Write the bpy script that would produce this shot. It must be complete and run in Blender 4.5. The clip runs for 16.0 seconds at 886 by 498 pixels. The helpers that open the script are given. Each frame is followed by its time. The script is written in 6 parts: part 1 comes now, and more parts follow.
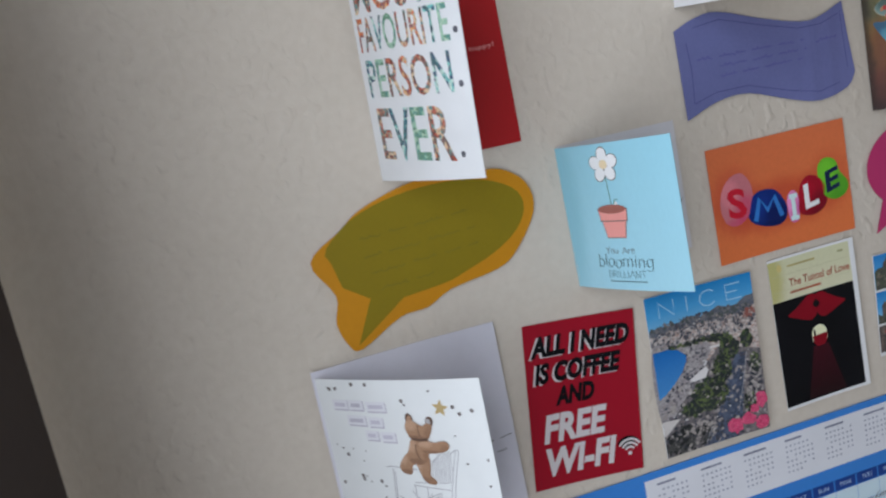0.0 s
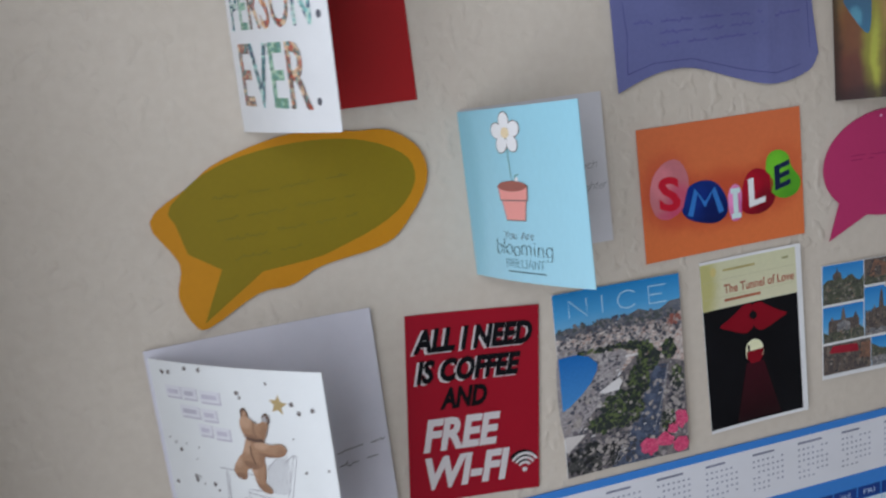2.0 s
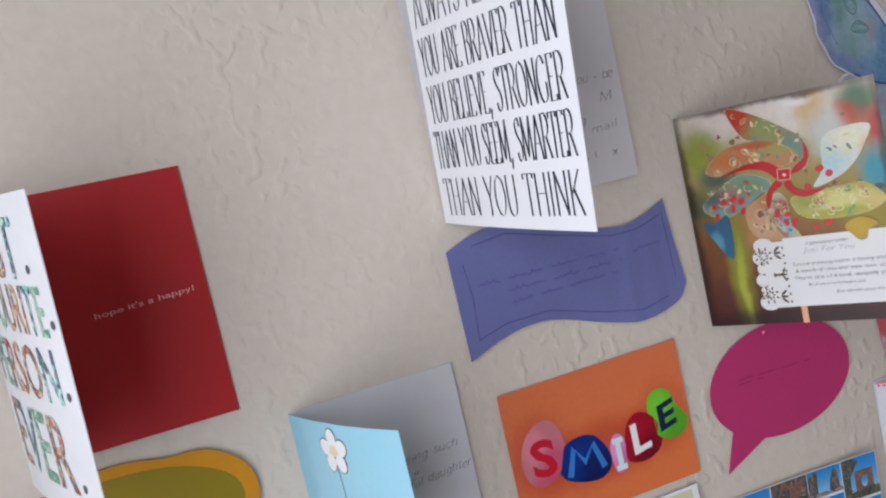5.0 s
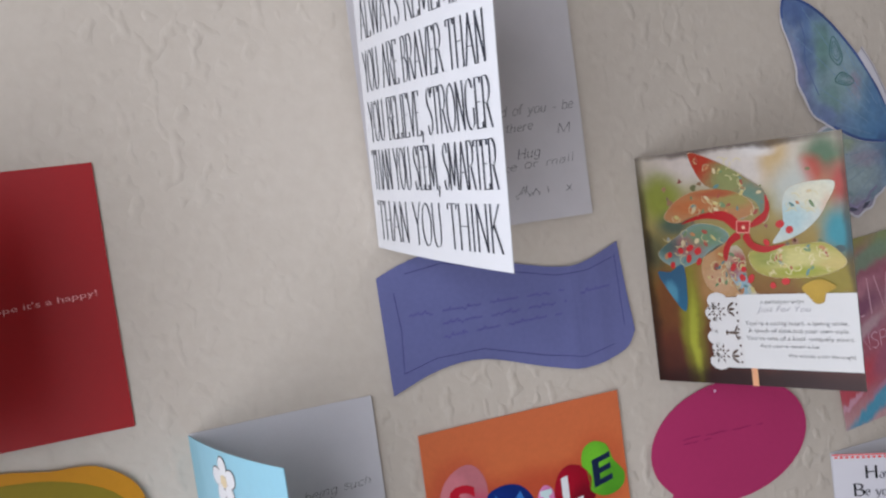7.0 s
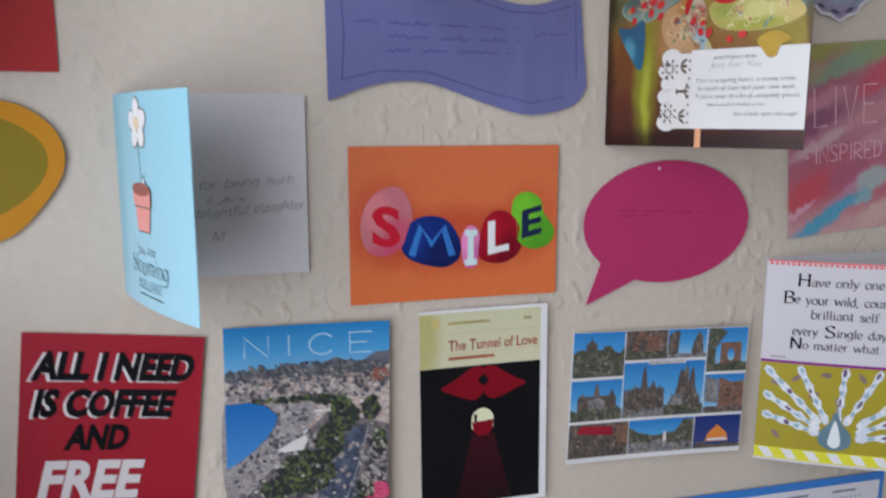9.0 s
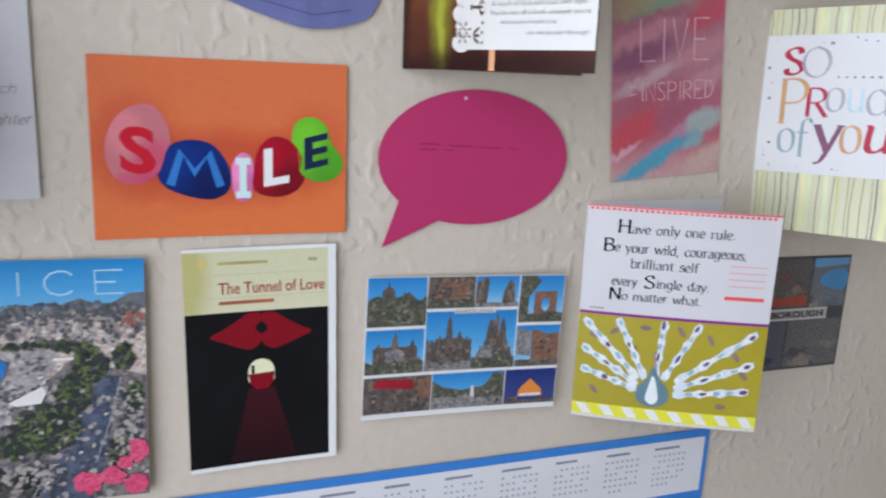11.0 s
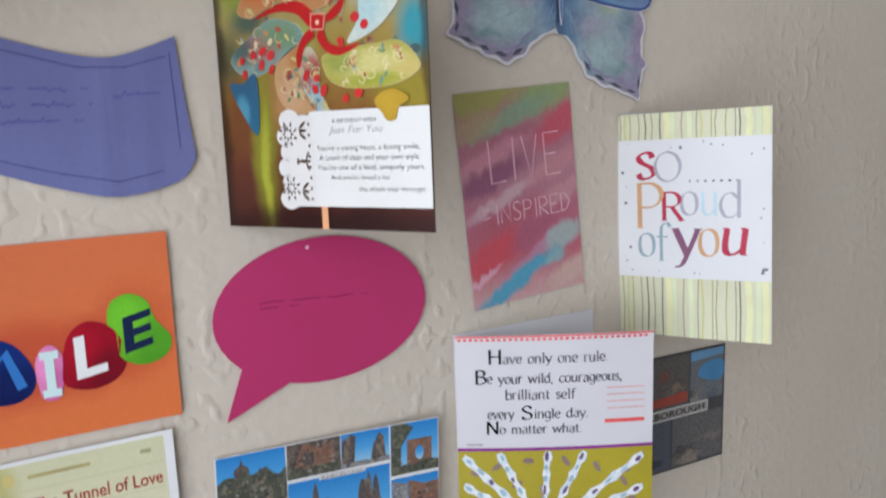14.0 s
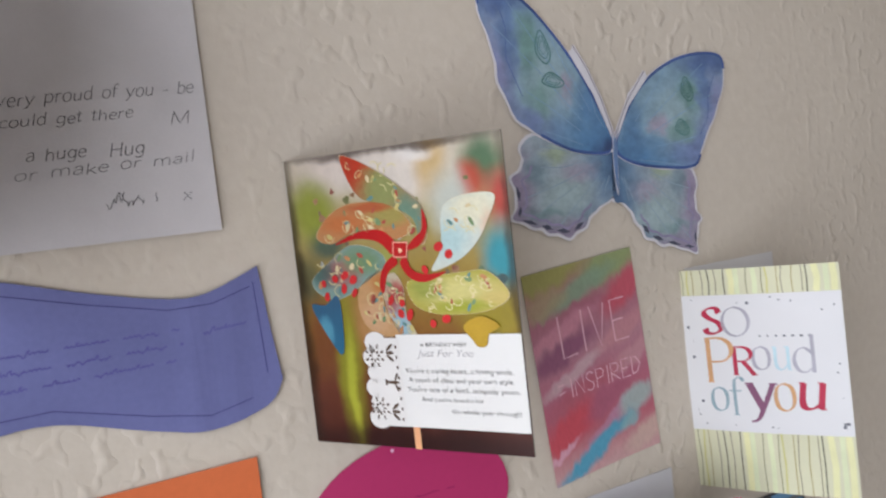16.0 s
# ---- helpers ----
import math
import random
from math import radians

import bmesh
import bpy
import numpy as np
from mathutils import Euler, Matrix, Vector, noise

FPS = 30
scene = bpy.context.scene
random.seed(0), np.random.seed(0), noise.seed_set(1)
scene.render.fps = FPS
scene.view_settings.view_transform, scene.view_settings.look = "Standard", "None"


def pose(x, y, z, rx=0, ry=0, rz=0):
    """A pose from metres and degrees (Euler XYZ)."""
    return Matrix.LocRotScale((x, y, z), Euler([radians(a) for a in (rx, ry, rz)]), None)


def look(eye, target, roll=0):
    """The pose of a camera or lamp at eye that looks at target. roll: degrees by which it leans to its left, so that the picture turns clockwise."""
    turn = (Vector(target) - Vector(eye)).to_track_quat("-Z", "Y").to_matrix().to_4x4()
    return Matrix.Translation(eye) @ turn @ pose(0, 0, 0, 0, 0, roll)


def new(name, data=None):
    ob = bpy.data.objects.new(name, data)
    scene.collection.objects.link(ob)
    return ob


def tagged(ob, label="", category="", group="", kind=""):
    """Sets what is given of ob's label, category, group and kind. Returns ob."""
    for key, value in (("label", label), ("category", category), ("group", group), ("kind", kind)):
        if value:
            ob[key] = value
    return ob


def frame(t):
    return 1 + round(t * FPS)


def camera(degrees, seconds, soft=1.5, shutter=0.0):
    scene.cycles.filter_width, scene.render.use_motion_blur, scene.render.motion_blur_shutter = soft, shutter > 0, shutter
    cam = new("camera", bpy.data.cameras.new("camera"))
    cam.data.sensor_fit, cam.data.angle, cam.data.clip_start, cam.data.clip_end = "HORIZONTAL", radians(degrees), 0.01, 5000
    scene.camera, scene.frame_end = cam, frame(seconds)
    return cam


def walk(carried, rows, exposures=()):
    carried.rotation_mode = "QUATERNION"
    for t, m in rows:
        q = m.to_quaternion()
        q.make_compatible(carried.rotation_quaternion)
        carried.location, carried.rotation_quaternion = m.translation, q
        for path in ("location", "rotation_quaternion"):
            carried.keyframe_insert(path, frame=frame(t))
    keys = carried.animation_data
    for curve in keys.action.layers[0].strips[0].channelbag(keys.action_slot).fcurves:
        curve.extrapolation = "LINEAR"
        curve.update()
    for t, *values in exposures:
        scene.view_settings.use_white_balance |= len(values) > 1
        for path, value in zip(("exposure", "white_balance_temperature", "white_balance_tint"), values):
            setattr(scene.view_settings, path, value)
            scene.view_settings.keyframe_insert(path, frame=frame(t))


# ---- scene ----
EXPOSURES = [(0, -0.78, 6250, 10), (2, -0.82, 6300, 11), (3.5, -0.70, 6350, 12), (4.5, -0.58, 6400, 14), (7, -0.61, 6400, 15), (8, -0.68, 6400, 15), (10.5, -0.20, 6250, 12), (12.5, -0.18, 6250, 11), (14.5, -0.23, 6450, 11), (16, -0.25, 6600, 13)]
# ---- camera and its walk: the card wall is the plane y = 0, the camera stands half a metre before it
cam = camera(59.20, 16.0, soft=2.2, shutter=0.5)
PATH = [
    (0, (-0.4026, -0.6032, 1.5798), (-0.1604, 0.3521, 1.4104), -11.84),
    (0.5, (-0.3793, -0.5810, 1.5685), (-0.1286, 0.3703, 1.3888), -10.06),
    (1, (-0.3678, -0.5684, 1.5511), (-0.1080, 0.3769, 1.3539), -8.42),
    (1.5, (-0.3431, -0.5553, 1.5410), (-0.0885, 0.3936, 1.3544), -7.61),
    (2, (-0.3018, -0.5399, 1.5428), (-0.0551, 0.4106, 1.3541), -7.41),
    (2.5, (-0.2612, -0.5231, 1.5697), (-0.0192, 0.4320, 1.3987), -8.46),
    (3, (-0.2276, -0.5087, 1.5982), (0.0318, 0.4431, 1.4345), -9.56),
    (3.5, (-0.1986, -0.5013, 1.6202), (0.0762, 0.4509, 1.4868), -10.93),
    (4, (-0.1875, -0.5046, 1.6420), (0.1114, 0.4422, 1.5229), -11.93),
    (4.5, (-0.1837, -0.5020, 1.6586), (0.1259, 0.4433, 1.5566), -12.82),
    (7, (-0.1203, -0.4853, 1.6546), (0.1833, 0.4648, 1.5826), -7.69),
    (7.5, (-0.1070, -0.4936, 1.6183), (0.1747, 0.4632, 1.5454), -4.89),
    (8, (-0.1073, -0.5055, 1.5737), (0.1611, 0.4523, 1.4717), -2.50),
    (10.5, (-0.0018, -0.4954, 1.4918), (0.3149, 0.4308, 1.2870), 3.03),
    (11, (0.0244, -0.4865, 1.4919), (0.3851, 0.4225, 1.2831), 2.22),
    (11.5, (0.0359, -0.4800, 1.4932), (0.4321, 0.4153, 1.2894), 1.93),
    (12, (0.0466, -0.4770, 1.4980), (0.4694, 0.4067, 1.2971), 1.47),
    (12.5, (0.0541, -0.4722, 1.5045), (0.4881, 0.4076, 1.3110), 0.60),
    (13, (0.0597, -0.4623, 1.5110), (0.5120, 0.4097, 1.3237), 0.32),
    (13.5, (0.0674, -0.4552, 1.5297), (0.5334, 0.4129, 1.3583), -1.27),
    (14, (0.0708, -0.4486, 1.5491), (0.5570, 0.4122, 1.3987), -2.17),
    (14.5, (0.0622, -0.4446, 1.5742), (0.5394, 0.4248, 1.4456), -3.54),
    (15, (0.0573, -0.4437, 1.6025), (0.5337, 0.4285, 1.4910), -4.92),
    (15.5, (0.0504, -0.4408, 1.6222), (0.5377, 0.4283, 1.5365), -6.10),
    (16, (0.0462, -0.4274, 1.6323), (0.5250, 0.4477, 1.5624), -6.38),
]
walk(cam, [(t, look(eye, aim, roll)) for t, eye, aim, roll in PATH], exposures=EXPOSURES)

# ---- world, daylight through the window, exposure
world = bpy.data.worlds.new("sky")
scene.world = world
world.use_nodes = True
sky = world.node_tree.nodes.new("ShaderNodeTexSky")
sky.sky_type, sky.sun_disc = "NISHITA", False
sky.sun_elevation, sky.sun_rotation = radians(40), radians(200)
world.node_tree.nodes["Background"].inputs[1].default_value = 0.12
world.node_tree.links.new(sky.outputs[0], world.node_tree.nodes["Background"].inputs[0])

window_light = bpy.data.lights.new("window_daylight", "AREA")
window_light.shape, window_light.size, window_light.size_y = "RECTANGLE", 1.60, 1.4
window_light.energy, window_light.color = 30.0, (0.885, 0.94, 1.02)
new("window_daylight", window_light).matrix_world = look((-0.60, -1.05, 1.555), (0.4, -1.05, 1.555))


# ---- materials
def shader(name, rough=0.6, spec=0.3):
    m = bpy.data.materials.new(name)
    m.use_nodes = True
    b = m.node_tree.nodes["Principled BSDF"]
    b.inputs["Roughness"].default_value = rough
    b.inputs["Specular IOR Level"].default_value = spec
    return m, m.node_tree.nodes, m.node_tree.links, b


def coords(n, l, scale=(1, 1, 1)):
    tc, mp = n.new("ShaderNodeTexCoord"), n.new("ShaderNodeMapping")
    mp.inputs["Scale"].default_value = scale
    l.new(tc.outputs["Object"], mp.inputs["Vector"])
    return mp.outputs["Vector"]


def noise_of(n, l, vec, scale, detail=4, rough=0.55):
    t = n.new("ShaderNodeTexNoise")
    t.inputs["Scale"].default_value, t.inputs["Detail"].default_value, t.inputs["Roughness"].default_value = scale, detail, rough
    l.new(vec, t.inputs["Vector"])
    return t.outputs["Fac"]


def ramp(n, l, fac, stops, step=False):
    r = n.new("ShaderNodeValToRGB")
    e = r.color_ramp.elements
    while len(e) < len(stops):
        e.new(0.5)
    for el, (p, c) in zip(e, stops):
        el.position, el.color = p, (*c, 1)
    if step:
        r.color_ramp.interpolation = "CONSTANT"
    l.new(fac, r.inputs["Fac"])
    return r.outputs["Color"]


def bump(n, l, b, height, strength, distance):
    k = n.new("ShaderNodeBump")
    k.inputs["Strength"].default_value, k.inputs["Distance"].default_value = strength, distance
    l.new(height, k.inputs["Height"])
    l.new(k.outputs["Normal"], b.inputs["Normal"])


def tone(c, k):
    return tuple(min(1, v * k) for v in c)


PAPERS = {}


def ink(c, rough=0.55, vary=0.12, scale=60, spec=0.3, grain=0.15):
    """Printed or plain paper of one colour, with soft blotches and a fine grain."""
    key = (c, rough, vary, scale, spec, grain)
    if key in PAPERS:
        return PAPERS[key]
    m, n, l, b = shader("printed_paper", rough, spec)
    v = coords(n, l)
    mix = n.new("ShaderNodeMix")
    mix.data_type, mix.blend_type = "RGBA", "MULTIPLY"
    mix.inputs[0].default_value = 0.6
    l.new(ramp(n, l, noise_of(n, l, v, scale * 0.35, 3), [(0.3, tone(c, 1 - vary)), (0.7, tone(c, 1 + vary))]), mix.inputs[6])
    l.new(ramp(n, l, noise_of(n, l, v, scale * 14, 3), [(0.3, (1 - vary, ) * 3), (0.7, (1, 1, 1))]), mix.inputs[7])
    l.new(mix.outputs[2], b.inputs["Base Color"])
    bump(n, l, b, noise_of(n, l, v, 900, 3), grain, 0.0004)
    PAPERS[key] = m
    return m


def speckle(name, colours, scale, soft=0.35, rough=0.4, stretch=(1, 1, 1), warp=0.4):
    """A printed motley of colours: cells that run into each other."""
    key = (name, scale)
    if key in PAPERS:
        return PAPERS[key]
    m, n, l, b = shader(name, rough)
    v = coords(n, l, stretch)
    nz = n.new("ShaderNodeTexNoise")
    nz.inputs["Scale"].default_value = scale * 1.5
    l.new(v, nz.inputs["Vector"])
    add = n.new("ShaderNodeVectorMath")
    add.operation = "MULTIPLY_ADD"
    add.inputs[1].default_value = (warp / scale,) * 3
    l.new(nz.outputs["Color"], add.inputs[0])
    l.new(v, add.inputs[2])
    vo = n.new("ShaderNodeTexVoronoi")
    vo.inputs["Scale"].default_value = scale
    l.new(add.outputs[0], vo.inputs["Vector"])
    sep = n.new("ShaderNodeSeparateColor")
    l.new(vo.outputs["Color"], sep.inputs[0])
    k = len(colours)
    a = ramp(n, l, sep.outputs[0], [((i + 0.0) / k, c) for i, c in enumerate(colours)], True)
    s = ramp(n, l, noise_of(n, l, v, scale * 0.6, 6, 0.75), [(0.33 + 0.34 * i / max(1, k - 1), c) for i, c in enumerate(colours)])
    mix = n.new("ShaderNodeMix")
    mix.data_type = "RGBA"
    mix.inputs[0].default_value = 0.45 + 0.55 * soft
    l.new(a, mix.inputs[6])
    l.new(s, mix.inputs[7])
    l.new(mix.outputs[2], b.inputs["Base Color"])
    PAPERS[key] = m
    return m


def wallpaper():
    m, n, l, b = shader("painted_textured_wallpaper", 0.75, 0.25)
    v = coords(n, l)
    mix = n.new("ShaderNodeMix")
    mix.data_type, mix.blend_type = "RGBA", "MULTIPLY"
    mix.inputs[0].default_value = 1.0
    l.new(ramp(n, l, noise_of(n, l, v, 5, 3), [(0.3, (0.625, 0.555, 0.470)), (0.7, (0.675, 0.605, 0.518))]), mix.inputs[6])
    l.new(ramp(n, l, noise_of(n, l, v, 120, 4), [(0.3, (0.94, 0.93, 0.92)), (0.7, (1, 1, 1))]), mix.inputs[7])
    l.new(mix.outputs[2], b.inputs["Base Color"])
    # embossed flecks, denser in some stretches than in others, over a faint orange-peel
    fleck = ramp(n, l, noise_of(n, l, coords(n, l, (1, 1, 0.8)), 105, 1, 0.3), [(0.54, (0, 0, 0)), (0.74, (1, 1, 1))])
    patch = ramp(n, l, noise_of(n, l, v, 6, 2), [(0.42, (0.08,) * 3), (0.62, (1, 1, 1))])
    both = n.new("ShaderNodeMath")
    both.operation = "MULTIPLY"
    l.new(fleck, both.inputs[0])
    l.new(patch, both.inputs[1])
    peel = n.new("ShaderNodeMath")
    peel.operation = "MULTIPLY_ADD"
    peel.inputs[1].default_value = 0.18
    l.new(noise_of(n, l, v, 150, 2), peel.inputs[0])
    l.new(both.outputs[0], peel.inputs[2])
    bump(n, l, b, peel.outputs[0], 0.42, 0.0027)
    return m


WHITE = ink((0.80, 0.80, 0.80), 0.6, 0.04)
WALL = wallpaper()
PLAIN = ink((0.80, 0.77, 0.73), 0.8, 0.04, 8)
# shade of the backlit window wall, put into a near-black brown colour
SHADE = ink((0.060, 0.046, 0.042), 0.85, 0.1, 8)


# ---- mesh helpers
def mesh_of(name, verts, faces, material):
    me = bpy.data.meshes.new(name)
    me.from_pydata([tuple(v) for v in verts], [], faces)
    me.validate()
    bm = bmesh.new()
    bm.from_mesh(me)
    bmesh.ops.recalc_face_normals(bm, faces=bm.faces)
    bm.to_mesh(me)
    bm.free()
    me.materials.append(material)
    return me


def part(name, me, parent, label=""):
    ob = new(name, me)
    ob.parent = parent
    if label:
        tagged(ob, label)
    return ob


def box_mesh(name, lo, hi, material, bevel=0.0):
    bm = bmesh.new()
    bmesh.ops.create_cube(bm, size=1)
    for v in bm.verts:
        v.co = Vector([lo[i] + (v.co[i] + 0.5) * (hi[i] - lo[i]) for i in range(3)])
    if bevel:
        bmesh.ops.bevel(bm, geom=bm.edges[:], offset=bevel, segments=2, affect="EDGES", profile=0.5)
    me = bpy.data.meshes.new(name)
    bm.to_mesh(me)
    bm.free()
    me.materials.append(material)
    return me


def structure(name, lo, hi, material, label, category, bevel=0.0):
    return tagged(new(name, box_mesh(name, lo, hi, material, bevel)), label, category, kind="structure")


# ---- the room
structure("wall_north", (-0.553, 0, 0), (2.6, 0.12, 2.45), WALL, "cream painted wall with embossed textured paper", "wall")
structure("floor", (-0.7, -3.2, -0.1), (2.7, 0.12, 0), ink((0.46, 0.41, 0.35), 0.9, 0.15, 30), "pale brown carpeted floor", "floor")
structure("ceiling", (-0.7, -3.2, 2.45), (2.7, 0.12, 2.55), PLAIN, "plain pale ceiling", "ceiling")
structure("wall_east", (2.6, -3.2, 0), (2.72, 0.12, 2.45), PLAIN, "plain cream wall", "wall")
structure("wall_south", (-0.558, -3.32, 0), (2.6, -3.2, 2.45), PLAIN, "plain cream wall", "wall")
# the window-side walls carry their shade as a dark base colour
structure("wall_west", (-0.70, -0.25, 0), (-0.553, 0.12, 2.45), SHADE, "wall beside the window, its shade put into a dark brown colour", "wall")
structure("wall_west_far", (-0.70, -3.2, 0), (-0.558, -1.85, 2.45), SHADE, "wall beside the window, its shade put into a dark brown colour", "wall")
structure("wall_west_sill", (-0.70, -1.85, 0), (-0.558, -0.25, 0.84), SHADE, "wall below the window, its shade put into a dark brown colour", "wall")
structure("wall_west_head", (-0.70, -1.85, 2.27), (-0.558, -0.25, 2.45), SHADE, "wall above the window, its shade put into a dark brown colour", "wall")


# rounding added between the papered wall and the window wall, to soften corner shade
cove = [(-0.553 + 0.05 * (1 - math.cos(a)), -0.05 * (1 - math.sin(a))) for a in (radians(90 * i / 18) for i in range(19))]
cove_ring = [(x, y - 0.0005) for x, y in cove] + [(-0.554, 0.001)]
n_cove = len(cove_ring)
cove_me = mesh_of("corner_softener", [(x, y, z) for z in (0.0, 2.45) for x, y in cove_ring], [(i, (i + 1) % n_cove, n_cove + (i + 1) % n_cove, n_cove + i) for i in range(n_cove)] + [tuple(range(n_cove - 1, -1, -1)), tuple(range(n_cove, 2 * n_cove))], WALL)
tagged(new("corner_softener", cove_me), "added corner rounding that softens the shade, papered like the wall", "wall corner", kind="structure")

# window in the side wall, beside and behind the camera
FRAMEPAINT = ink((0.75, 0.75, 0.74), 0.4, 0.03)
window_1 = tagged(new("window_1"), "white painted window frame with clear panes", "window", kind="structure")
for lo, hi in (((-0.695, -1.85, 0.84), (-0.655, -1.80, 2.27)), ((-0.695, -0.30, 0.84), (-0.655, -0.25, 2.27)), ((-0.695, -1.80, 0.84), (-0.655, -0.30, 0.89)), ((-0.695, -1.80, 2.22), (-0.655, -0.30, 2.27)), ((-0.69, -1.07, 0.89), (-0.66, -1.03, 2.22))):
    part("window_frame", box_mesh("window_frame", lo, hi, FRAMEPAINT, 0.004), window_1)
GLASS, _, _, _g = shader("clear_glass", 0.02, 0.5)
_g.inputs["Transmission Weight"].default_value = 1.0
for y0, y1 in ((-1.80, -1.07), (-1.03, -0.30)):
    pane = part("pane", box_mesh("pane", (-0.678, y0, 0.89), (-0.674, y1, 2.22), GLASS), window_1)
    pane.visible_shadow = False

T = 0.0005     # thickness of a card
UP = 0.00016   # one layer of print above the next


def S(r, g, b, k=1.25):
    """A base colour from an everyday 0..255 colour."""
    return tuple(min(0.86, k * ((v / 255 + 0.055) / 1.055) ** 2.4) for v in (r, g, b))


def fade(c, k=0.2, to=0.32):
    """A duller print of the same colour."""
    return tuple(v * (1 - k) + to * k for v in c)


def painted(name, base, blobs, warp=0.06, rough=0.45, grain=30, fine=0.25, spec=0.3, soft=(0.45, 1.15)):
    """Soft print or watercolour: patches (u, v, ru, rv, colour, strength) that run into a ground; base is one colour or a (low, high) pair."""
    m, n, l, b = shader(name, rough, spec)
    tc = n.new("ShaderNodeTexCoord")
    nz = n.new("ShaderNodeTexNoise")
    nz.inputs["Scale"].default_value, nz.inputs["Detail"].default_value = 7, 5
    l.new(tc.outputs["Generated"], nz.inputs["Vector"])
    add = n.new("ShaderNodeVectorMath")
    add.operation = "MULTIPLY_ADD"
    add.inputs[1].default_value = (warp * 2, warp * 2, 0)
    off = n.new("ShaderNodeVectorMath")
    off.inputs[1].default_value = (-warp, -warp, 0)
    l.new(tc.outputs["Generated"], off.inputs[0])
    l.new(nz.outputs["Color"], add.inputs[0])
    l.new(off.outputs[0], add.inputs[2])
    where = add.outputs[0]
    sep = n.new("ShaderNodeSeparateXYZ")
    l.new(where, sep.inputs[0])
    pair = base if isinstance(base[0], tuple) else (base, base)
    colour = ramp(n, l, sep.outputs[1], [(i / max(1, len(pair) - 1), c) for i, c in enumerate(pair)])
    for u, v, ru, rv, c, k, *turned in blobs:
        sub = n.new("ShaderNodeVectorMath")
        sub.operation = "SUBTRACT"
        sub.inputs[1].default_value = (u, v, 0)
        l.new(where, sub.inputs[0])
        sc = n.new("ShaderNodeVectorMath")
        sc.operation = "MULTIPLY"
        sc.inputs[1].default_value = (1 / ru, 1 / rv, 0)
        rot = n.new("ShaderNodeVectorRotate")
        rot.rotation_type = "Z_AXIS"
        rot.inputs["Angle"].default_value = -radians(turned[0]) if turned else 0
        l.new(sub.outputs[0], rot.inputs["Vector"])
        l.new(rot.outputs[0], sc.inputs[0])
        ln = n.new("ShaderNodeVectorMath")
        ln.operation = "LENGTH"
        l.new(sc.outputs[0], ln.inputs[0])
        mr = n.new("ShaderNodeMapRange")
        mr.interpolation_type = "SMOOTHSTEP"
        mr.inputs[1].default_value, mr.inputs[2].default_value, mr.inputs[3].default_value, mr.inputs[4].default_value = *soft, k, 0
        l.new(ln.outputs["Value"], mr.inputs[0])
        mx = n.new("ShaderNodeMix")
        mx.data_type = "RGBA"
        l.new(mr.outputs[0], mx.inputs[0])
        l.new(colour, mx.inputs[6])
        mx.inputs[7].default_value = (*c, 1)
        colour = mx.outputs[2]
    mx = n.new("ShaderNodeMix")
    mx.data_type, mx.blend_type = "RGBA", "MULTIPLY"
    mx.inputs[0].default_value = 1.0
    l.new(colour, mx.inputs[6])
    l.new(ramp(n, l, noise_of(n, l, tc.outputs["Generated"], grain, 4, 0.6), [(0.3, (1 - fine,) * 3), (0.65, (1, 1, 1))]), mx.inputs[7])
    l.new(mx.outputs[2], b.inputs["Base Color"])
    return m


def smooth(points, steps=5):
    """A closed curve that glides through a few points."""
    out, k = [], len(points)
    for i in range(k):
        p0, p1, p2, p3 = (Vector(points[(i + j) % k]) for j in (-1, 0, 1, 2))
        for s in range(steps):
            t = s / steps
            out.append(0.5 * (2 * p1 + (p2 - p0) * t + (2 * p0 - 5 * p1 + 4 * p2 - p3) * t * t + (3 * p1 - p0 - 3 * p2 + p3) * t ** 3))
    return [(p.x, p.y) for p in out]


def glide(points, steps=4):
    """An open curve through a few points."""
    p = [Vector(q) for q in (points[0], *points, points[-1])]
    out = []
    for i in range(1, len(p) - 2):
        p0, p1, p2, p3 = p[i - 1:i + 3]
        for s in range(steps):
            t = s / steps
            out.append(tuple(0.5 * (2 * p1 + (p2 - p0) * t + (2 * p0 - 5 * p1 + 4 * p2 - p3) * t * t + (3 * p1 - p0 - 3 * p2 + p3) * t ** 3)))
    return out + [tuple(points[-1])]


STROKES = {"L": [[(0, 1), (0.05, 0), (1, 0.02)]], "I": [[(0.5, 1), (0.5, 0)]], "V": [[(0, 1), (0.5, 0), (1, 1)]], "E": [[(1, 1), (0, 1), (0.03, 0), (1, 0)], [(0, 0.5), (0.75, 0.5)]],
           "N": [[(0, 0), (0, 1), (1, 0), (1, 1)]], "C": [[(0.98, 0.83), (0.75, 0.98), (0.5, 1), (0.2, 0.9), (0.02, 0.65), (0, 0.4), (0.15, 0.12), (0.45, 0), (0.75, 0.02), (0.98, 0.17)]],
           "S": [[(0.95, 0.85), (0.6, 1), (0.2, 0.92), (0.1, 0.72), (0.4, 0.55), (0.85, 0.38), (0.9, 0.15), (0.5, 0), (0.05, 0.12)]], "P": [[(0, 0), (0, 1), (0.7, 0.95), (0.95, 0.75), (0.7, 0.52), (0, 0.48)]],
           "R": [[(0, 0), (0, 1), (0.7, 0.95), (0.95, 0.75), (0.7, 0.52), (0, 0.5), (1, 0)]], "D": [[(0, 0), (0, 1), (0.6, 0.9), (1, 0.5), (0.6, 0.1), (0, 0)]]}


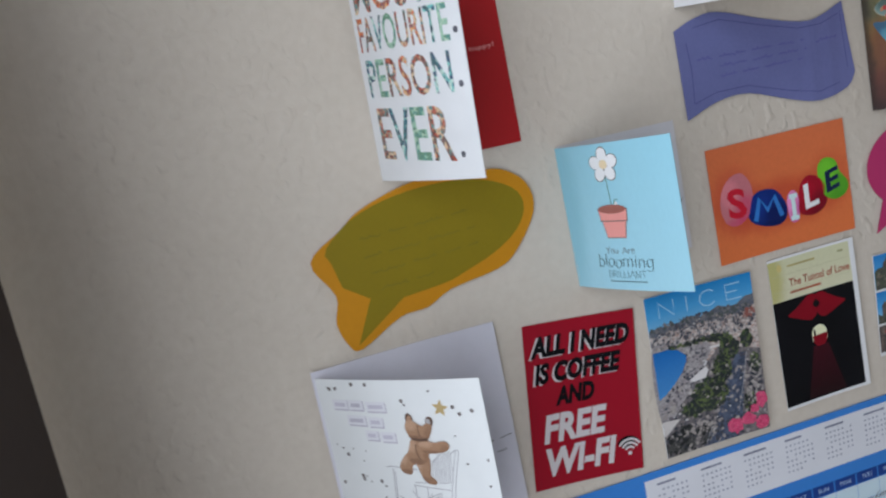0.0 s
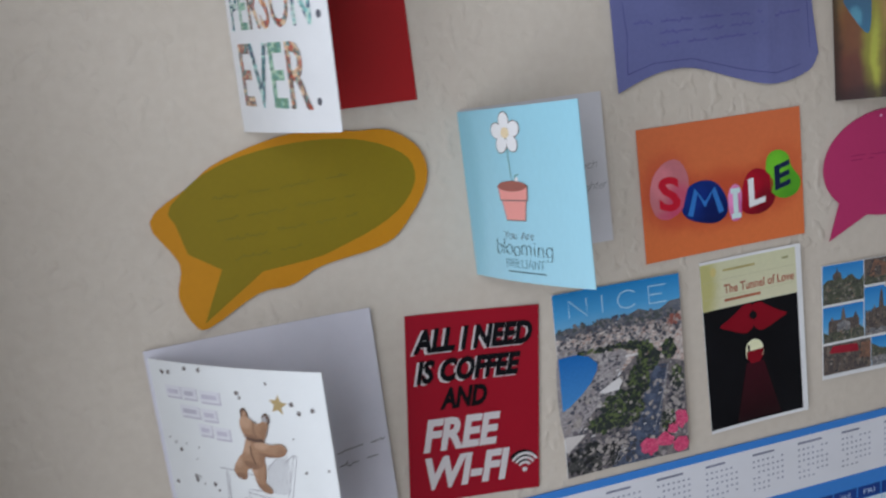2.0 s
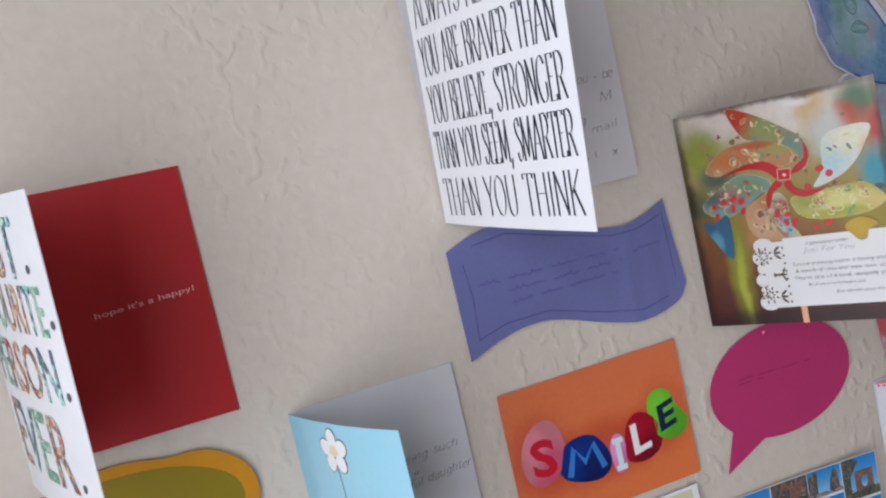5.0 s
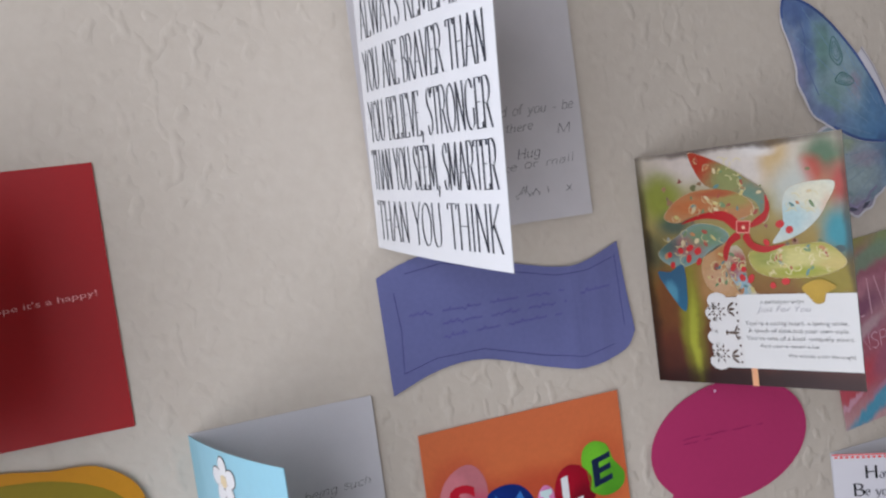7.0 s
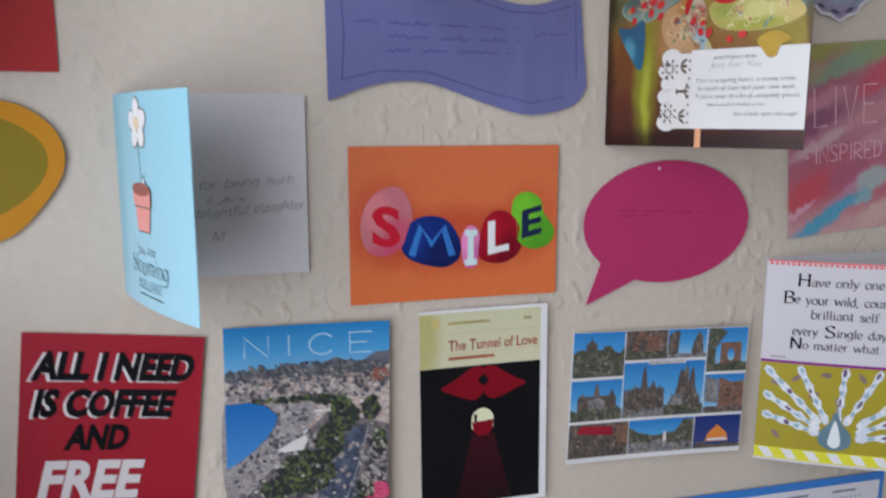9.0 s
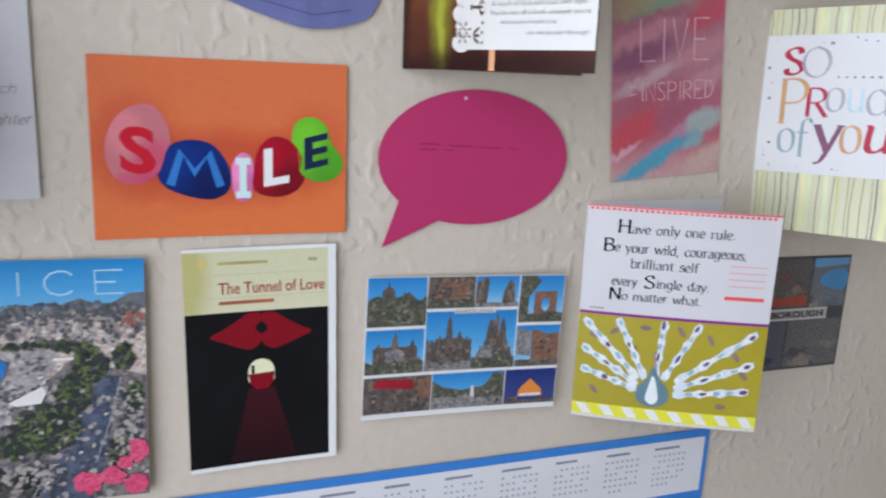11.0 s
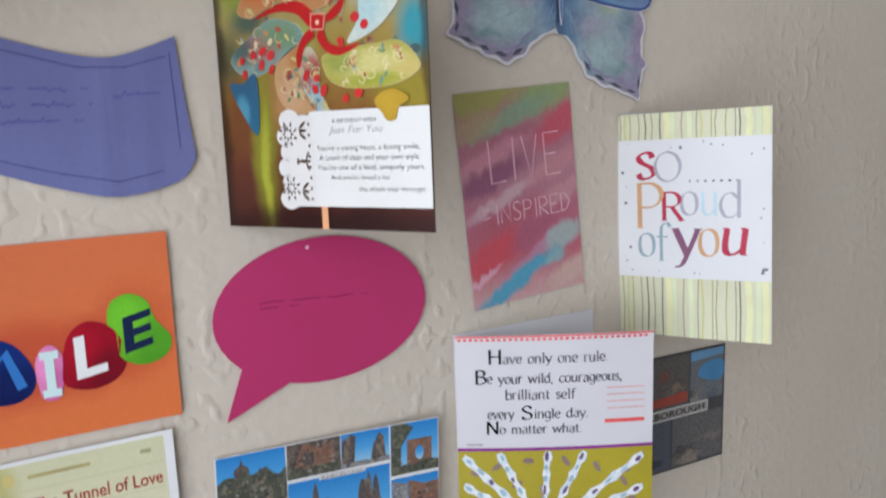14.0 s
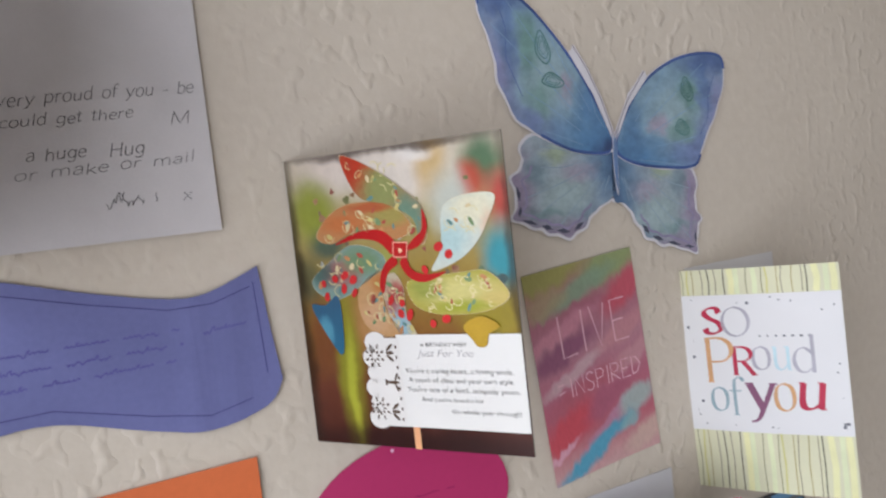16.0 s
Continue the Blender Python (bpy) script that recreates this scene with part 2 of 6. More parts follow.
# Book letters drawn with a broad nib: width; strokes (~ marks a curve); # marks the feet and heads that carry a serif
BOOK = {
    "A": "0.78;0.06,0 0.39,1;0.39,1 0.72,0;0.17,0.36 0.61,0.36;#0.06,0 0.72,0", "B": "0.6;0.1,0 0.1,1;~0.1,1 0.35,1 0.48,0.87 0.46,0.66 0.3,0.53 0.1,0.53;~0.1,0.53 0.35,0.53 0.54,0.38 0.52,0.14 0.36,0.01 0.1,0;#0.1,0 0.1,1",
    "D": "0.72;0.1,0 0.1,1;~0.1,1 0.4,0.98 0.62,0.78 0.66,0.5 0.6,0.2 0.4,0.02 0.1,0;#0.1,0 0.1,1", "E": "0.54;0.1,0 0.1,1;0.1,1 0.46,1;0.46,1 0.46,0.89;0.1,0.52 0.4,0.52;0.1,0 0.5,0;0.5,0 0.5,0.12;#0.1,0 0.1,1",
    "G": "0.74;~0.62,0.82 0.5,0.97 0.36,1 0.16,0.86 0.06,0.5 0.16,0.14 0.36,0 0.54,0.04 0.64,0.14;0.64,0.1 0.64,0.42;#0.64,0.42", "H": "0.72;0.12,0 0.12,1;0.6,0 0.6,1;0.12,0.52 0.6,0.52;#0.12,0 0.12,1 0.6,0 0.6,1",
    "I": "0.3;0.15,0 0.15,1;#0.15,0 0.15,1", "K": "0.68;0.12,0 0.12,1;0.12,0.42 0.56,1;0.26,0.58 0.62,0;#0.12,0 0.12,1 0.56,1 0.62,0", "L": "0.54;0.1,0 0.1,1;0.1,0 0.48,0;0.48,0 0.48,0.13;#0.1,0 0.1,1",
    "M": "0.9;0.1,0 0.14,1;0.14,1 0.45,0.08;0.45,0.08 0.76,1;0.76,1 0.8,0;#0.1,0 0.8,0 0.14,1 0.76,1", "N": "0.74;0.12,0 0.12,1;0.12,1 0.62,0;0.62,0 0.62,1;#0.12,0 0.12,1 0.62,1",
    "O": "0.76;~0.38,1 0.16,0.86 0.06,0.5 0.16,0.14 0.38,0 0.6,0.14 0.7,0.5 0.6,0.86 0.38,1", "P": "0.58;0.1,0 0.1,1;~0.1,1 0.36,1 0.52,0.86 0.52,0.64 0.36,0.48 0.1,0.47;#0.1,0 0.1,1",
    "R": "0.64;0.1,0 0.1,1;~0.1,1 0.36,1 0.52,0.86 0.52,0.64 0.36,0.5 0.1,0.49;0.32,0.48 0.6,0;#0.1,0 0.1,1 0.6,0", "S": "0.52;~0.44,0.8 0.38,0.96 0.25,1 0.1,0.9 0.08,0.74 0.2,0.58 0.36,0.46 0.46,0.3 0.42,0.1 0.26,0 0.12,0.04 0.06,0.2",
    "T": "0.62;0.31,0 0.31,1;0.04,1 0.58,1;0.04,1 0.04,0.88;0.58,1 0.58,0.88;#0.31,0", "U": "0.72;~0.12,1 0.12,0.3 0.2,0.06 0.36,0 0.52,0.06 0.6,0.3 0.6,1;#0.12,1 0.6,1", "V": "0.72;0.06,1 0.37,0;0.37,0 0.66,1;#0.06,1 0.66,1",
    "W": "1.0;0.05,1 0.28,0;0.28,0 0.5,0.95;0.5,0.95 0.72,0;0.72,0 0.95,1;#0.05,1 0.95,1", "Y": "0.66;0.05,1 0.33,0.48;0.33,0.48 0.61,1;0.33,0.48 0.33,0;#0.05,1 0.61,1 0.33,0",
    "a": "0.5;~0.1,0.56 0.22,0.66 0.36,0.62 0.4,0.48 0.4,0.04;~0.4,0.38 0.22,0.36 0.08,0.22 0.12,0.05 0.26,0 0.4,0.12;#0.43,0.01", "b": "0.52;0.1,0 0.1,1;~0.1,0.5 0.24,0.66 0.4,0.6 0.47,0.33 0.4,0.06 0.25,0 0.1,0.12;#0.1,1",
    "c": "0.46;~0.41,0.55 0.28,0.66 0.12,0.55 0.06,0.33 0.13,0.09 0.28,0 0.42,0.1", "d": "0.54;0.43,0 0.43,1;~0.43,0.5 0.28,0.66 0.13,0.58 0.06,0.33 0.13,0.06 0.27,0 0.43,0.14;#0.43,1 0.43,0",
    "e": "0.48;0.08,0.36 0.42,0.36;~0.42,0.36 0.38,0.58 0.25,0.66 0.11,0.56 0.06,0.33 0.13,0.08 0.28,0 0.42,0.1", "f": "0.34;~0.36,0.9 0.3,1 0.2,0.96 0.15,0.8 0.15,0;0.03,0.64 0.3,0.64;#0.15,0",
    "g": "0.52;~0.43,0.5 0.28,0.66 0.13,0.58 0.06,0.35 0.13,0.1 0.27,0.04 0.43,0.18;~0.43,0.66 0.43,-0.1 0.34,-0.28 0.18,-0.3 0.08,-0.2", "h": "0.56;0.1,0 0.1,1;~0.1,0.48 0.24,0.65 0.38,0.6 0.43,0.42 0.43,0;#0.1,0 0.1,1 0.43,0",
    "i": "0.26;0.13,0 0.13,0.65;0.13,0.84 0.13,0.93;#0.13,0 0.1,0.65", "k": "0.5;0.1,0 0.1,1;0.1,0.25 0.42,0.64;0.2,0.36 0.46,0", "l": "0.26;0.13,0 0.13,1;#0.13,0 0.1,1",
    "m": "0.84;0.1,0 0.1,0.65;~0.1,0.48 0.22,0.65 0.36,0.6 0.42,0.42 0.42,0;~0.42,0.48 0.54,0.65 0.68,0.6 0.73,0.42 0.73,0;#0.1,0 0.42,0 0.73,0 0.07,0.65", "n": "0.56;0.1,0 0.1,0.65;~0.1,0.48 0.24,0.65 0.38,0.6 0.43,0.42 0.43,0;#0.1,0 0.43,0 0.07,0.65",
    "o": "0.52;~0.26,0.66 0.11,0.57 0.06,0.33 0.11,0.09 0.26,0 0.41,0.09 0.46,0.33 0.41,0.57 0.26,0.66", "p": "0.54;0.1,-0.32 0.1,0.65;~0.1,0.5 0.25,0.66 0.41,0.6 0.48,0.33 0.41,0.06 0.26,0 0.1,0.12;#0.1,-0.32 0.07,0.65",
    "r": "0.4;0.1,0 0.1,0.65;~0.1,0.46 0.2,0.63 0.34,0.62;#0.1,0 0.07,0.65", "s": "0.4;~0.33,0.55 0.22,0.66 0.1,0.6 0.09,0.45 0.24,0.33 0.35,0.2 0.3,0.04 0.17,0 0.06,0.1", "t": "0.34;~0.15,0.86 0.15,0.12 0.2,0.01 0.32,0.06;0.03,0.64 0.29,0.64",
    "u": "0.56;~0.1,0.65 0.1,0.18 0.17,0.02 0.3,0.02 0.43,0.18;0.43,0.65 0.43,0;#0.07,0.65 0.4,0.65 0.46,0", "v": "0.52;0.05,0.65 0.25,0;0.25,0 0.47,0.65;#0.05,0.65 0.47,0.65", "w": "0.76;0.04,0.65 0.21,0;0.21,0 0.38,0.62;0.38,0.62 0.54,0;0.54,0 0.72,0.65;#0.04,0.65 0.72,0.65",
    "x": "0.5;0.05,0 0.42,0.65;0.05,0.65 0.44,0", "y": "0.52;0.05,0.65 0.27,0.02;~0.48,0.65 0.27,0.02 0.16,-0.24 0.04,-0.3;#0.05,0.65 0.48,0.65", " ": "0.42", ".": "0.24;0.12,0 0.12,0.09", ",": "0.24;0.14,0.09 0.06,-0.16", "'": "0.2;0.1,0.8 0.1,1", "-": "0.4;0.06,0.33 0.34,0.33", "!": "0.26;0.13,0 0.13,0.08;0.13,0.3 0.13,1"}


def oval(cu, cv, ru, rv, turn=0.0, k=28):
    c, s = math.cos(radians(turn)), math.sin(radians(turn))
    return [(cu + ru * math.cos(a) * c - rv * math.sin(a) * s, cv + ru * math.cos(a) * s + rv * math.sin(a) * c) for a in (2 * math.pi * i / k for i in range(k))]


GROUPS = {"postcard": "postcards on the wall", "greeting card": "open greeting cards on the wall", "paper cutout": "paper cutouts on the wall"}


class Card:
    """A sheet with its lower left corner at (x, z) on the wall, swung out about its left edge by swing degrees and leaning by lean.
    curl lifts its left and right edges, bow bulges its middle (metres)."""

    def __init__(self, name, x, z, w, h, material, label="", category="", swing=0.0, lean=0.0, y=-0.0009, thick=T, board="board", root=None, curl=0.0, bow=0.0, outline=None, fold=None):
        self.w, self.h, self.curl, self.bow, self.fold = w, h, curl, bow, fold
        m = pose(x, y, z, 90) @ pose(0, 0, 0, 0, swing, 0) @ pose(0, 0, 0, 0, 0, lean)
        self.top = thick
        if root is None:
            self.thing = tagged(new(name), label, category, GROUPS.get(category, ""))
            self.thing.matrix_world = m
            self.local = Matrix.Identity(4)
        else:
            self.thing = root.thing
            self.local = root.thing.matrix_world.inverted() @ m
        pts = outline or [(0, 0), (w, 0), (w, h), (0, h)]
        k = len(pts)
        faces = [tuple(range(k - 1, -1, -1)), tuple(range(k, 2 * k))] + [(i, (i + 1) % k, k + (i + 1) % k, k + i) for i in range(k)]
        self.board = None
        self.board = self.add(board, mesh_of(board, [(a, b, 0) for a, b in pts] + [(a, b, thick) for a, b in pts], faces, material))

    def add(self, name, me, label=""):
        if self.curl or self.bow:
            bm = bmesh.new()
            bm.from_mesh(me)
            cuts = 40 if self.fold else 10
            for i in range(1, cuts):
                bmesh.ops.bisect_plane(bm, geom=bm.verts[:] + bm.edges[:] + bm.faces[:], plane_co=(self.w * i / cuts, 0, 0), plane_no=(1, 0, 0))
            for v in bm.verts:
                u, q = v.co.x / self.w, v.co.y / self.h
                v.co.z += self.curl * (2 * u - 1) ** 2 * (1.15 - 0.3 * q) + self.bow * 4 * u * (1 - u)
                for u0, deep, wide in self.fold or ():
                    v.co.z += deep * math.exp(-((u - u0 - 0.03 * q) / wide) ** 2)
            bm.to_mesh(me)
            bm.free()
        if self.board and self.board.name.split(".")[0] in ("front_cover", "back_page", "wing_backing", "body"):
            return part(name, me, self.board, label)
        ob = part(name, me, self.thing, label)
        ob.matrix_local = self.local
        return ob

    def poly(self, name, pts, material, layer=1, label=""):
        """A flat printed shape, by points in fractions of the card."""
        z = self.top + layer * UP
        return self.add(name, mesh_of(name, [(u * self.w, v * self.h, z) for u, v in pts], [tuple(range(len(pts)))], material), label)

    def rect(self, name, u0, v0, u1, v1, material, layer=1, label=""):
        return self.poly(name, [(u0, v0), (u1, v0), (u1, v1), (u0, v1)], material, layer, label)

    def many(self, name, shapes, material, layer=2, label=""):
        """Marks too small to tell apart, in one mesh: a list of outlines in fractions."""
        verts, faces, z = [], [], self.top + layer * UP
        for pts in shapes:
            faces.append(tuple(range(len(verts), len(verts) + len(pts))))
            verts += [(u * self.w, v * self.h, z) for u, v in pts]
        return tagged(self.add(name, mesh_of(name, verts, faces, material), label), kind="stuff")

    def strokes(self, words, u0, v0, u1, v1, width, material, layer=2, gap=0.35, narrow="I"):
        """Thin drawn capitals, each a part, spread over a box."""
        wide = [0.25 if c in narrow else 1.0 for c in words]
        k, x = (u1 - u0) / (sum(wide) + gap * (len(words) - 1)), u0
        for c, w in zip(words, wide):
            self.lines("drawn_letter", [[(x + a * w * k, v0 + b * (v1 - v0)) for a, b in run] for run in STROKES[c]], width, material, layer)
            x += (w + gap) * k

    def text(self, words, u0, v0, u1, v1, materials, layer=2, bold=0.0, shear=0.0, name="lettering", turn=0.0, label=""):
        """Words laid into a box given in fractions of the card; several materials take turns letter by letter."""
        materials = materials if isinstance(materials, list) else [materials]
        cu = bpy.data.curves.new(name, "FONT")
        cu.body, cu.offset, cu.shear, cu.resolution_u = words, bold, shear, 3
        for i, f in enumerate(cu.body_format):
            f.material_index = i % len(materials)
        for m in materials:
            cu.materials.append(m)
        ob = bpy.data.objects.new(name, cu)
        me = bpy.data.meshes.new_from_object(ob)
        bpy.data.objects.remove(ob)
        me.name = name
        co = np.empty(len(me.vertices) * 3)
        me.vertices.foreach_get("co", co)
        co = co.reshape(-1, 3)
        lo, size = co.min(0), np.maximum(np.ptp(co, axis=0), 1e-6)
        co = (co - lo) / size
        dy = np.tan(radians(turn)) * (u1 - u0) * self.w
        x = (u0 + co[:, 0] * (u1 - u0)) * self.w
        y = (v0 + co[:, 1] * (v1 - v0)) * self.h + co[:, 0] * dy
        me.vertices.foreach_set("co", np.stack([x, y, np.full(len(x), self.top + layer * UP)], 1).ravel())
        me.update()
        return self.add(name, me, label)

    def roman(self, words, u0, v0, u1, v1, material, weight=0.12, thin=0.3, serif=0.10, layer=2, slant=0.0, shake=0.0, seed=1, turn=0.0, name="lettering", label=""):
        """Words in drawn book letters, from the base line v0 to the capitals' height v1; weight is the nib's width in capital heights."""
        rng = random.Random(seed)
        glyphs = [BOOK[c].split(";") for c in words]
        wide = [float(g[0]) for g in glyphs]
        tall, kx = (v1 - v0) * self.h, (u1 - u0) * self.w / sum(wide)
        rise, x0, count, verts, faces = math.tan(radians(turn)), u0 * self.w, 0, [], []
        for g, adv in zip(glyphs, wide):
            dy, grow = rng.uniform(-1, 1) * shake * tall, 1 + rng.uniform(-1, 1) * shake

            def place(a, b):
                x = x0 + a * kx + slant * b * tall
                return Vector((x, v0 * self.h + b * tall * grow + dy + rise * (x - u0 * self.w)))
            runs = []
            for stroke in g[1:]:
                pts = [tuple(float(q) for q in p.split(",")) for p in stroke.lstrip("~#").split()]
                if stroke[0] == "#":
                    runs += [([place(a, b) + Vector((d * serif * tall, 0)) for d in (-1, 1)], 0.6) for a, b in pts if serif]
                else:
                    runs.append(([place(a, b) for a, b in (glide(pts, 4) if stroke[0] == "~" else pts)], 0))
            for p, fixed in runs:
                count += 1
                z, first = self.top + layer * UP + 0.00002 * (count % 5), len(verts)
                for i, a in enumerate(p):
                    d = p[min(i + 1, len(p) - 1)] - p[max(i - 1, 0)]
                    along = math.atan2(d.y, d.x)
                    nib = weight * tall * (fixed * max(thin, 0.35) if fixed else thin + (1 - thin) * math.sin(along - 0.35) ** 2)
                    side = Vector((-math.sin(along), math.cos(along))) * nib / 2
                    verts += [(*(a + side), z), (*(a - side), z)]
                faces += [(first + 2 * i, first + 2 * i + 1, first + 2 * i + 3, first + 2 * i + 2) for i in range(len(p) - 1)]
            x0 += adv * kx
        return self.add(name, mesh_of(name, verts, faces, material), label)

    def lines(self, name, runs, width, material, layer=2, label=""):
        """Pen or print lines: each run a list of points in fractions, drawn width metres wide."""
        verts, faces, z = [], [], self.top + layer * UP
        for run in runs:
            p = [Vector((u * self.w, v * self.h)) for u, v in run]
            for i, a in enumerate(p):
                d = (p[min(i + 1, len(p) - 1)] - p[max(i - 1, 0)])
                d = Vector((-d.y, d.x)).normalized() * width / 2 if d.length > 0 else Vector((0, width / 2))
                verts += [(*(a + d), z), (*(a - d), z)]
            k = len(verts) - 2 * len(p)
            faces += [(k + 2 * i, k + 2 * i + 1, k + 2 * i + 3, k + 2 * i + 2) for i in range(len(p) - 1)]
        return self.add(name, mesh_of(name, verts, faces, material), label)

    def scribble(self, rows, height, material, width=0.0005, layer=2, seed=1, name="handwriting"):
        """Handwriting that cannot be read: rows (u0, u1, v, slope)."""
        rng, runs = random.Random(seed), []
        for u0, u1, v, slope in rows:
            u = u0
            while u < u1:
                word = min(u1 - u, rng.uniform(0.07, 0.16))
                k = max(2, int(word * self.w / 0.0021))
                pts, step = [], word / k
                for i in range(k):
                    tall = rng.choice((0.35, 0.42, 0.38, 0.45, 0.95, -0.5))
                    loop, wide = rng.uniform(-0.15, 0.34), rng.uniform(0.8, 1.2)
                    for q in range(7):
                        p = q / 7
                        at = u + step * (i + wide * (p + loop * math.sin(2 * math.pi * p)))
                        pts.append((at + 0.006 * tall * (q in (3, 4)), v + slope * (at - u0) + height * tall * (0.5 - 0.5 * math.cos(2 * math.pi * p))))
                runs.append(pts)
                u += word + 0.035
        return self.lines(name, runs, width, material, layer)


INK = ink((0.007, 0.007, 0.009), 0.7, 0.3, 60, 0.1)
GREYINK = ink((0.16, 0.15, 0.16), 0.6, 0.3)
PENCIL = ink((0.42, 0.40, 0.42), 0.7, 0.2)
# inside paper greyer than the covers: the shade in there is put into its colour
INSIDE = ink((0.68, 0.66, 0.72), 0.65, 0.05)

# ---- the favourite card: white cover swung out, red inside
fav = Card("greeting_card", -0.286, 1.5375, 0.116, 0.161, WHITE, "open white greeting card with colourful patterned letters and red inside", "greeting card",
           swing=-65, lean=-3, board="front_cover", bow=0.004)
MOTLEY = [speckle("patterned_print", c, s * 0.55, -0.35) for c, s in (
    ([S(84, 52, 44), S(178, 74, 50), S(80, 132, 132), S(214, 186, 150), S(110, 76, 76)], 900),
    ([S(44, 100, 110), S(120, 186, 180), S(54, 56, 92), S(196, 214, 200), S(60, 84, 84)], 800),
    ([S(202, 96, 52), S(110, 66, 92), S(222, 170, 120), S(136, 62, 56), S(190, 186, 160)], 850),
    ([S(96, 130, 104), S(150, 184, 160), S(84, 130, 122), S(176, 196, 172)], 700),
    ([S(128, 70, 96), S(92, 96, 130), S(190, 150, 150), S(70, 62, 82), S(206, 200, 196)], 900))]
GREYDOT = ink((0.12, 0.12, 0.14), 0.6, 0.2)


def motley(k):
    return [MOTLEY[(i * 2 + k) % 5] for i in range(5)]


fav.text("MOST", 0.06, 0.775, 0.80, 0.965, motley(0), bold=0.012, turn=-3)
fav.text("FAVOURITE", 0.05, 0.605, 0.91, 0.76, motley(2), bold=0.012, turn=-3)
fav.text("PERSON", 0.07, 0.395, 0.88, 0.57, motley(1), bold=0.012, turn=-3)
fav.text("EVER", 0.10, 0.105, 0.81, 0.345, motley(4), bold=0.012, turn=-3)
for u, v in ((0.86, 0.765), (0.955, 0.60), (0.935, 0.385), (0.865, 0.095)):
    fav.poly("full_stop", oval(u, v + 0.012, 0.018, 0.014, k=12), GREYDOT, 2)
RED = ink(S(172, 28, 32, 1.0), 0.45, 0.08, 20)
inside = Card("red_inside", -0.278, 1.544, 0.1115, 0.154, RED, root=fav, board="back_page")
inside.text("hope it's a happy!", 0.41, 0.485, 0.925, 0.515, ink(S(225, 150, 150), 0.6, 0.1), turn=3, label="small pale printed line")

# ---- mustard speech bubble
def wall_cutout(name, pts, material, label, category, y=-0.0016, thick=0.0004, curl=0.0, board="paper", fold=None):
    us, vs = [p[0] for p in pts], [p[1] for p in pts]
    x0, z0, w, h = min(us), min(vs), max(us) - min(us), max(vs) - min(vs)
    return Card(name, x0, z0, w, h, material, label, category, y=y, thick=thick, curl=curl, board=board, fold=fold, outline=[(a - x0, b - z0) for a, b in pts]), \
        (lambda some: [((a - x0) / w, (b - z0) / h) for a, b in some])


MUSTARD = ink(S(202, 136, 8, 1.0), 0.6, 0.08, 20)
OLIVE = ink(S(138, 119, 6, 1.0), 0.6, 0.07, 20)
bubble, fr = wall_cutout("speech_bubble", smooth([(-0.356, 1.488), (-0.3425, 1.458), (-0.347, 1.436), (-0.341, 1.416), (-0.331, 1.411), (-0.296, 1.428), (-0.272, 1.430), (-0.250, 1.4395), (-0.208, 1.446),
                         (-0.189, 1.457), (-0.168, 1.486), (-0.170, 1.510), (-0.190, 1.526), (-0.215, 1.5285), (-0.241, 1.533), (-0.274, 1.530), (-0.310, 1.519), (-0.328, 1.507)], 4),
                         MUSTARD, "mustard yellow paper speech bubble with olive centre", "paper cutout", curl=0.0015)
bubble.poly("centre", fr(smooth([(-0.3405, 1.484), (-0.330, 1.506), (-0.300, 1.520), (-0.258, 1.526), (-0.215, 1.523), (-0.183, 1.509), (-0.176, 1.490), (-0.192, 1.469), (-0.228, 1.453), (-0.272, 1.447)], 4)[:-4]
                            + [(-0.290, 1.443), (-0.3335, 1.4145), (-0.3165, 1.449)] + smooth([(-0.3165, 1.449), (-0.336, 1.463), (-0.3405, 1.484)], 1)[1:2]), OLIVE, 1, "olive green oval with a tail")
FAINT = ink(S(112, 100, 25), 0.7, 0.1)
bubble.scribble([(0.22, 0.7, 0.70, 0.05), (0.22, 0.72, 0.58, 0.05), (0.24, 0.72, 0.47, 0.05), (0.26, 0.5, 0.36, 0.05)], 0.018, FAINT, 0.0006, 2, 3)

# ---- bear card
bear = Card("greeting_card", -0.376, 1.243, 0.147, 0.156, ink((0.80, 0.81, 0.80), 0.55, 0.03), "open white greeting card with a brown toy animal and stars", "greeting card",
            swing=-44.4, lean=-0.5, board="front_cover", bow=0.004)
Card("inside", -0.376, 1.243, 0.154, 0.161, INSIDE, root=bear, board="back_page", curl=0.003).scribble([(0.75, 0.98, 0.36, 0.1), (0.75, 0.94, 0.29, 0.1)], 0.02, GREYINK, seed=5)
TAN = S(166, 130, 104, 1.15)
FUR = painted("brown_fur_print", TAN, [(0.2, 0.75, 0.3, 0.35, S(186, 152, 126), 0.8), (0.85, 0.3, 0.25, 0.5, S(138, 106, 84), 0.7), (0.3, 0.12, 0.45, 0.15, S(124, 94, 76), 0.7), (0.6, 0.6, 0.2, 0.2, S(164, 130, 104), 0.7)], 0.10, 0.8, 45, 0.32, 0.1)
FURDARK = ink(S(98, 76, 64), 0.8, 0.2)
bear.poly("toy_leg", smooth([(0.532, 0.632), (0.491, 0.600), (0.466, 0.565), (0.468, 0.538), (0.493, 0.520), (0.527, 0.521), (0.538, 0.545), (0.545, 0.566), (0.575, 0.579), (0.590, 0.605)], 3), FUR, 2)
bear.poly("toy_leg", smooth([(0.560, 0.600), (0.573, 0.557), (0.583, 0.520), (0.595, 0.493), (0.625, 0.474), (0.658, 0.474), (0.666, 0.492), (0.648, 0.509), (0.638, 0.525), (0.648, 0.563), (0.650, 0.615), (0.619, 0.640)], 3), FUR, 3)
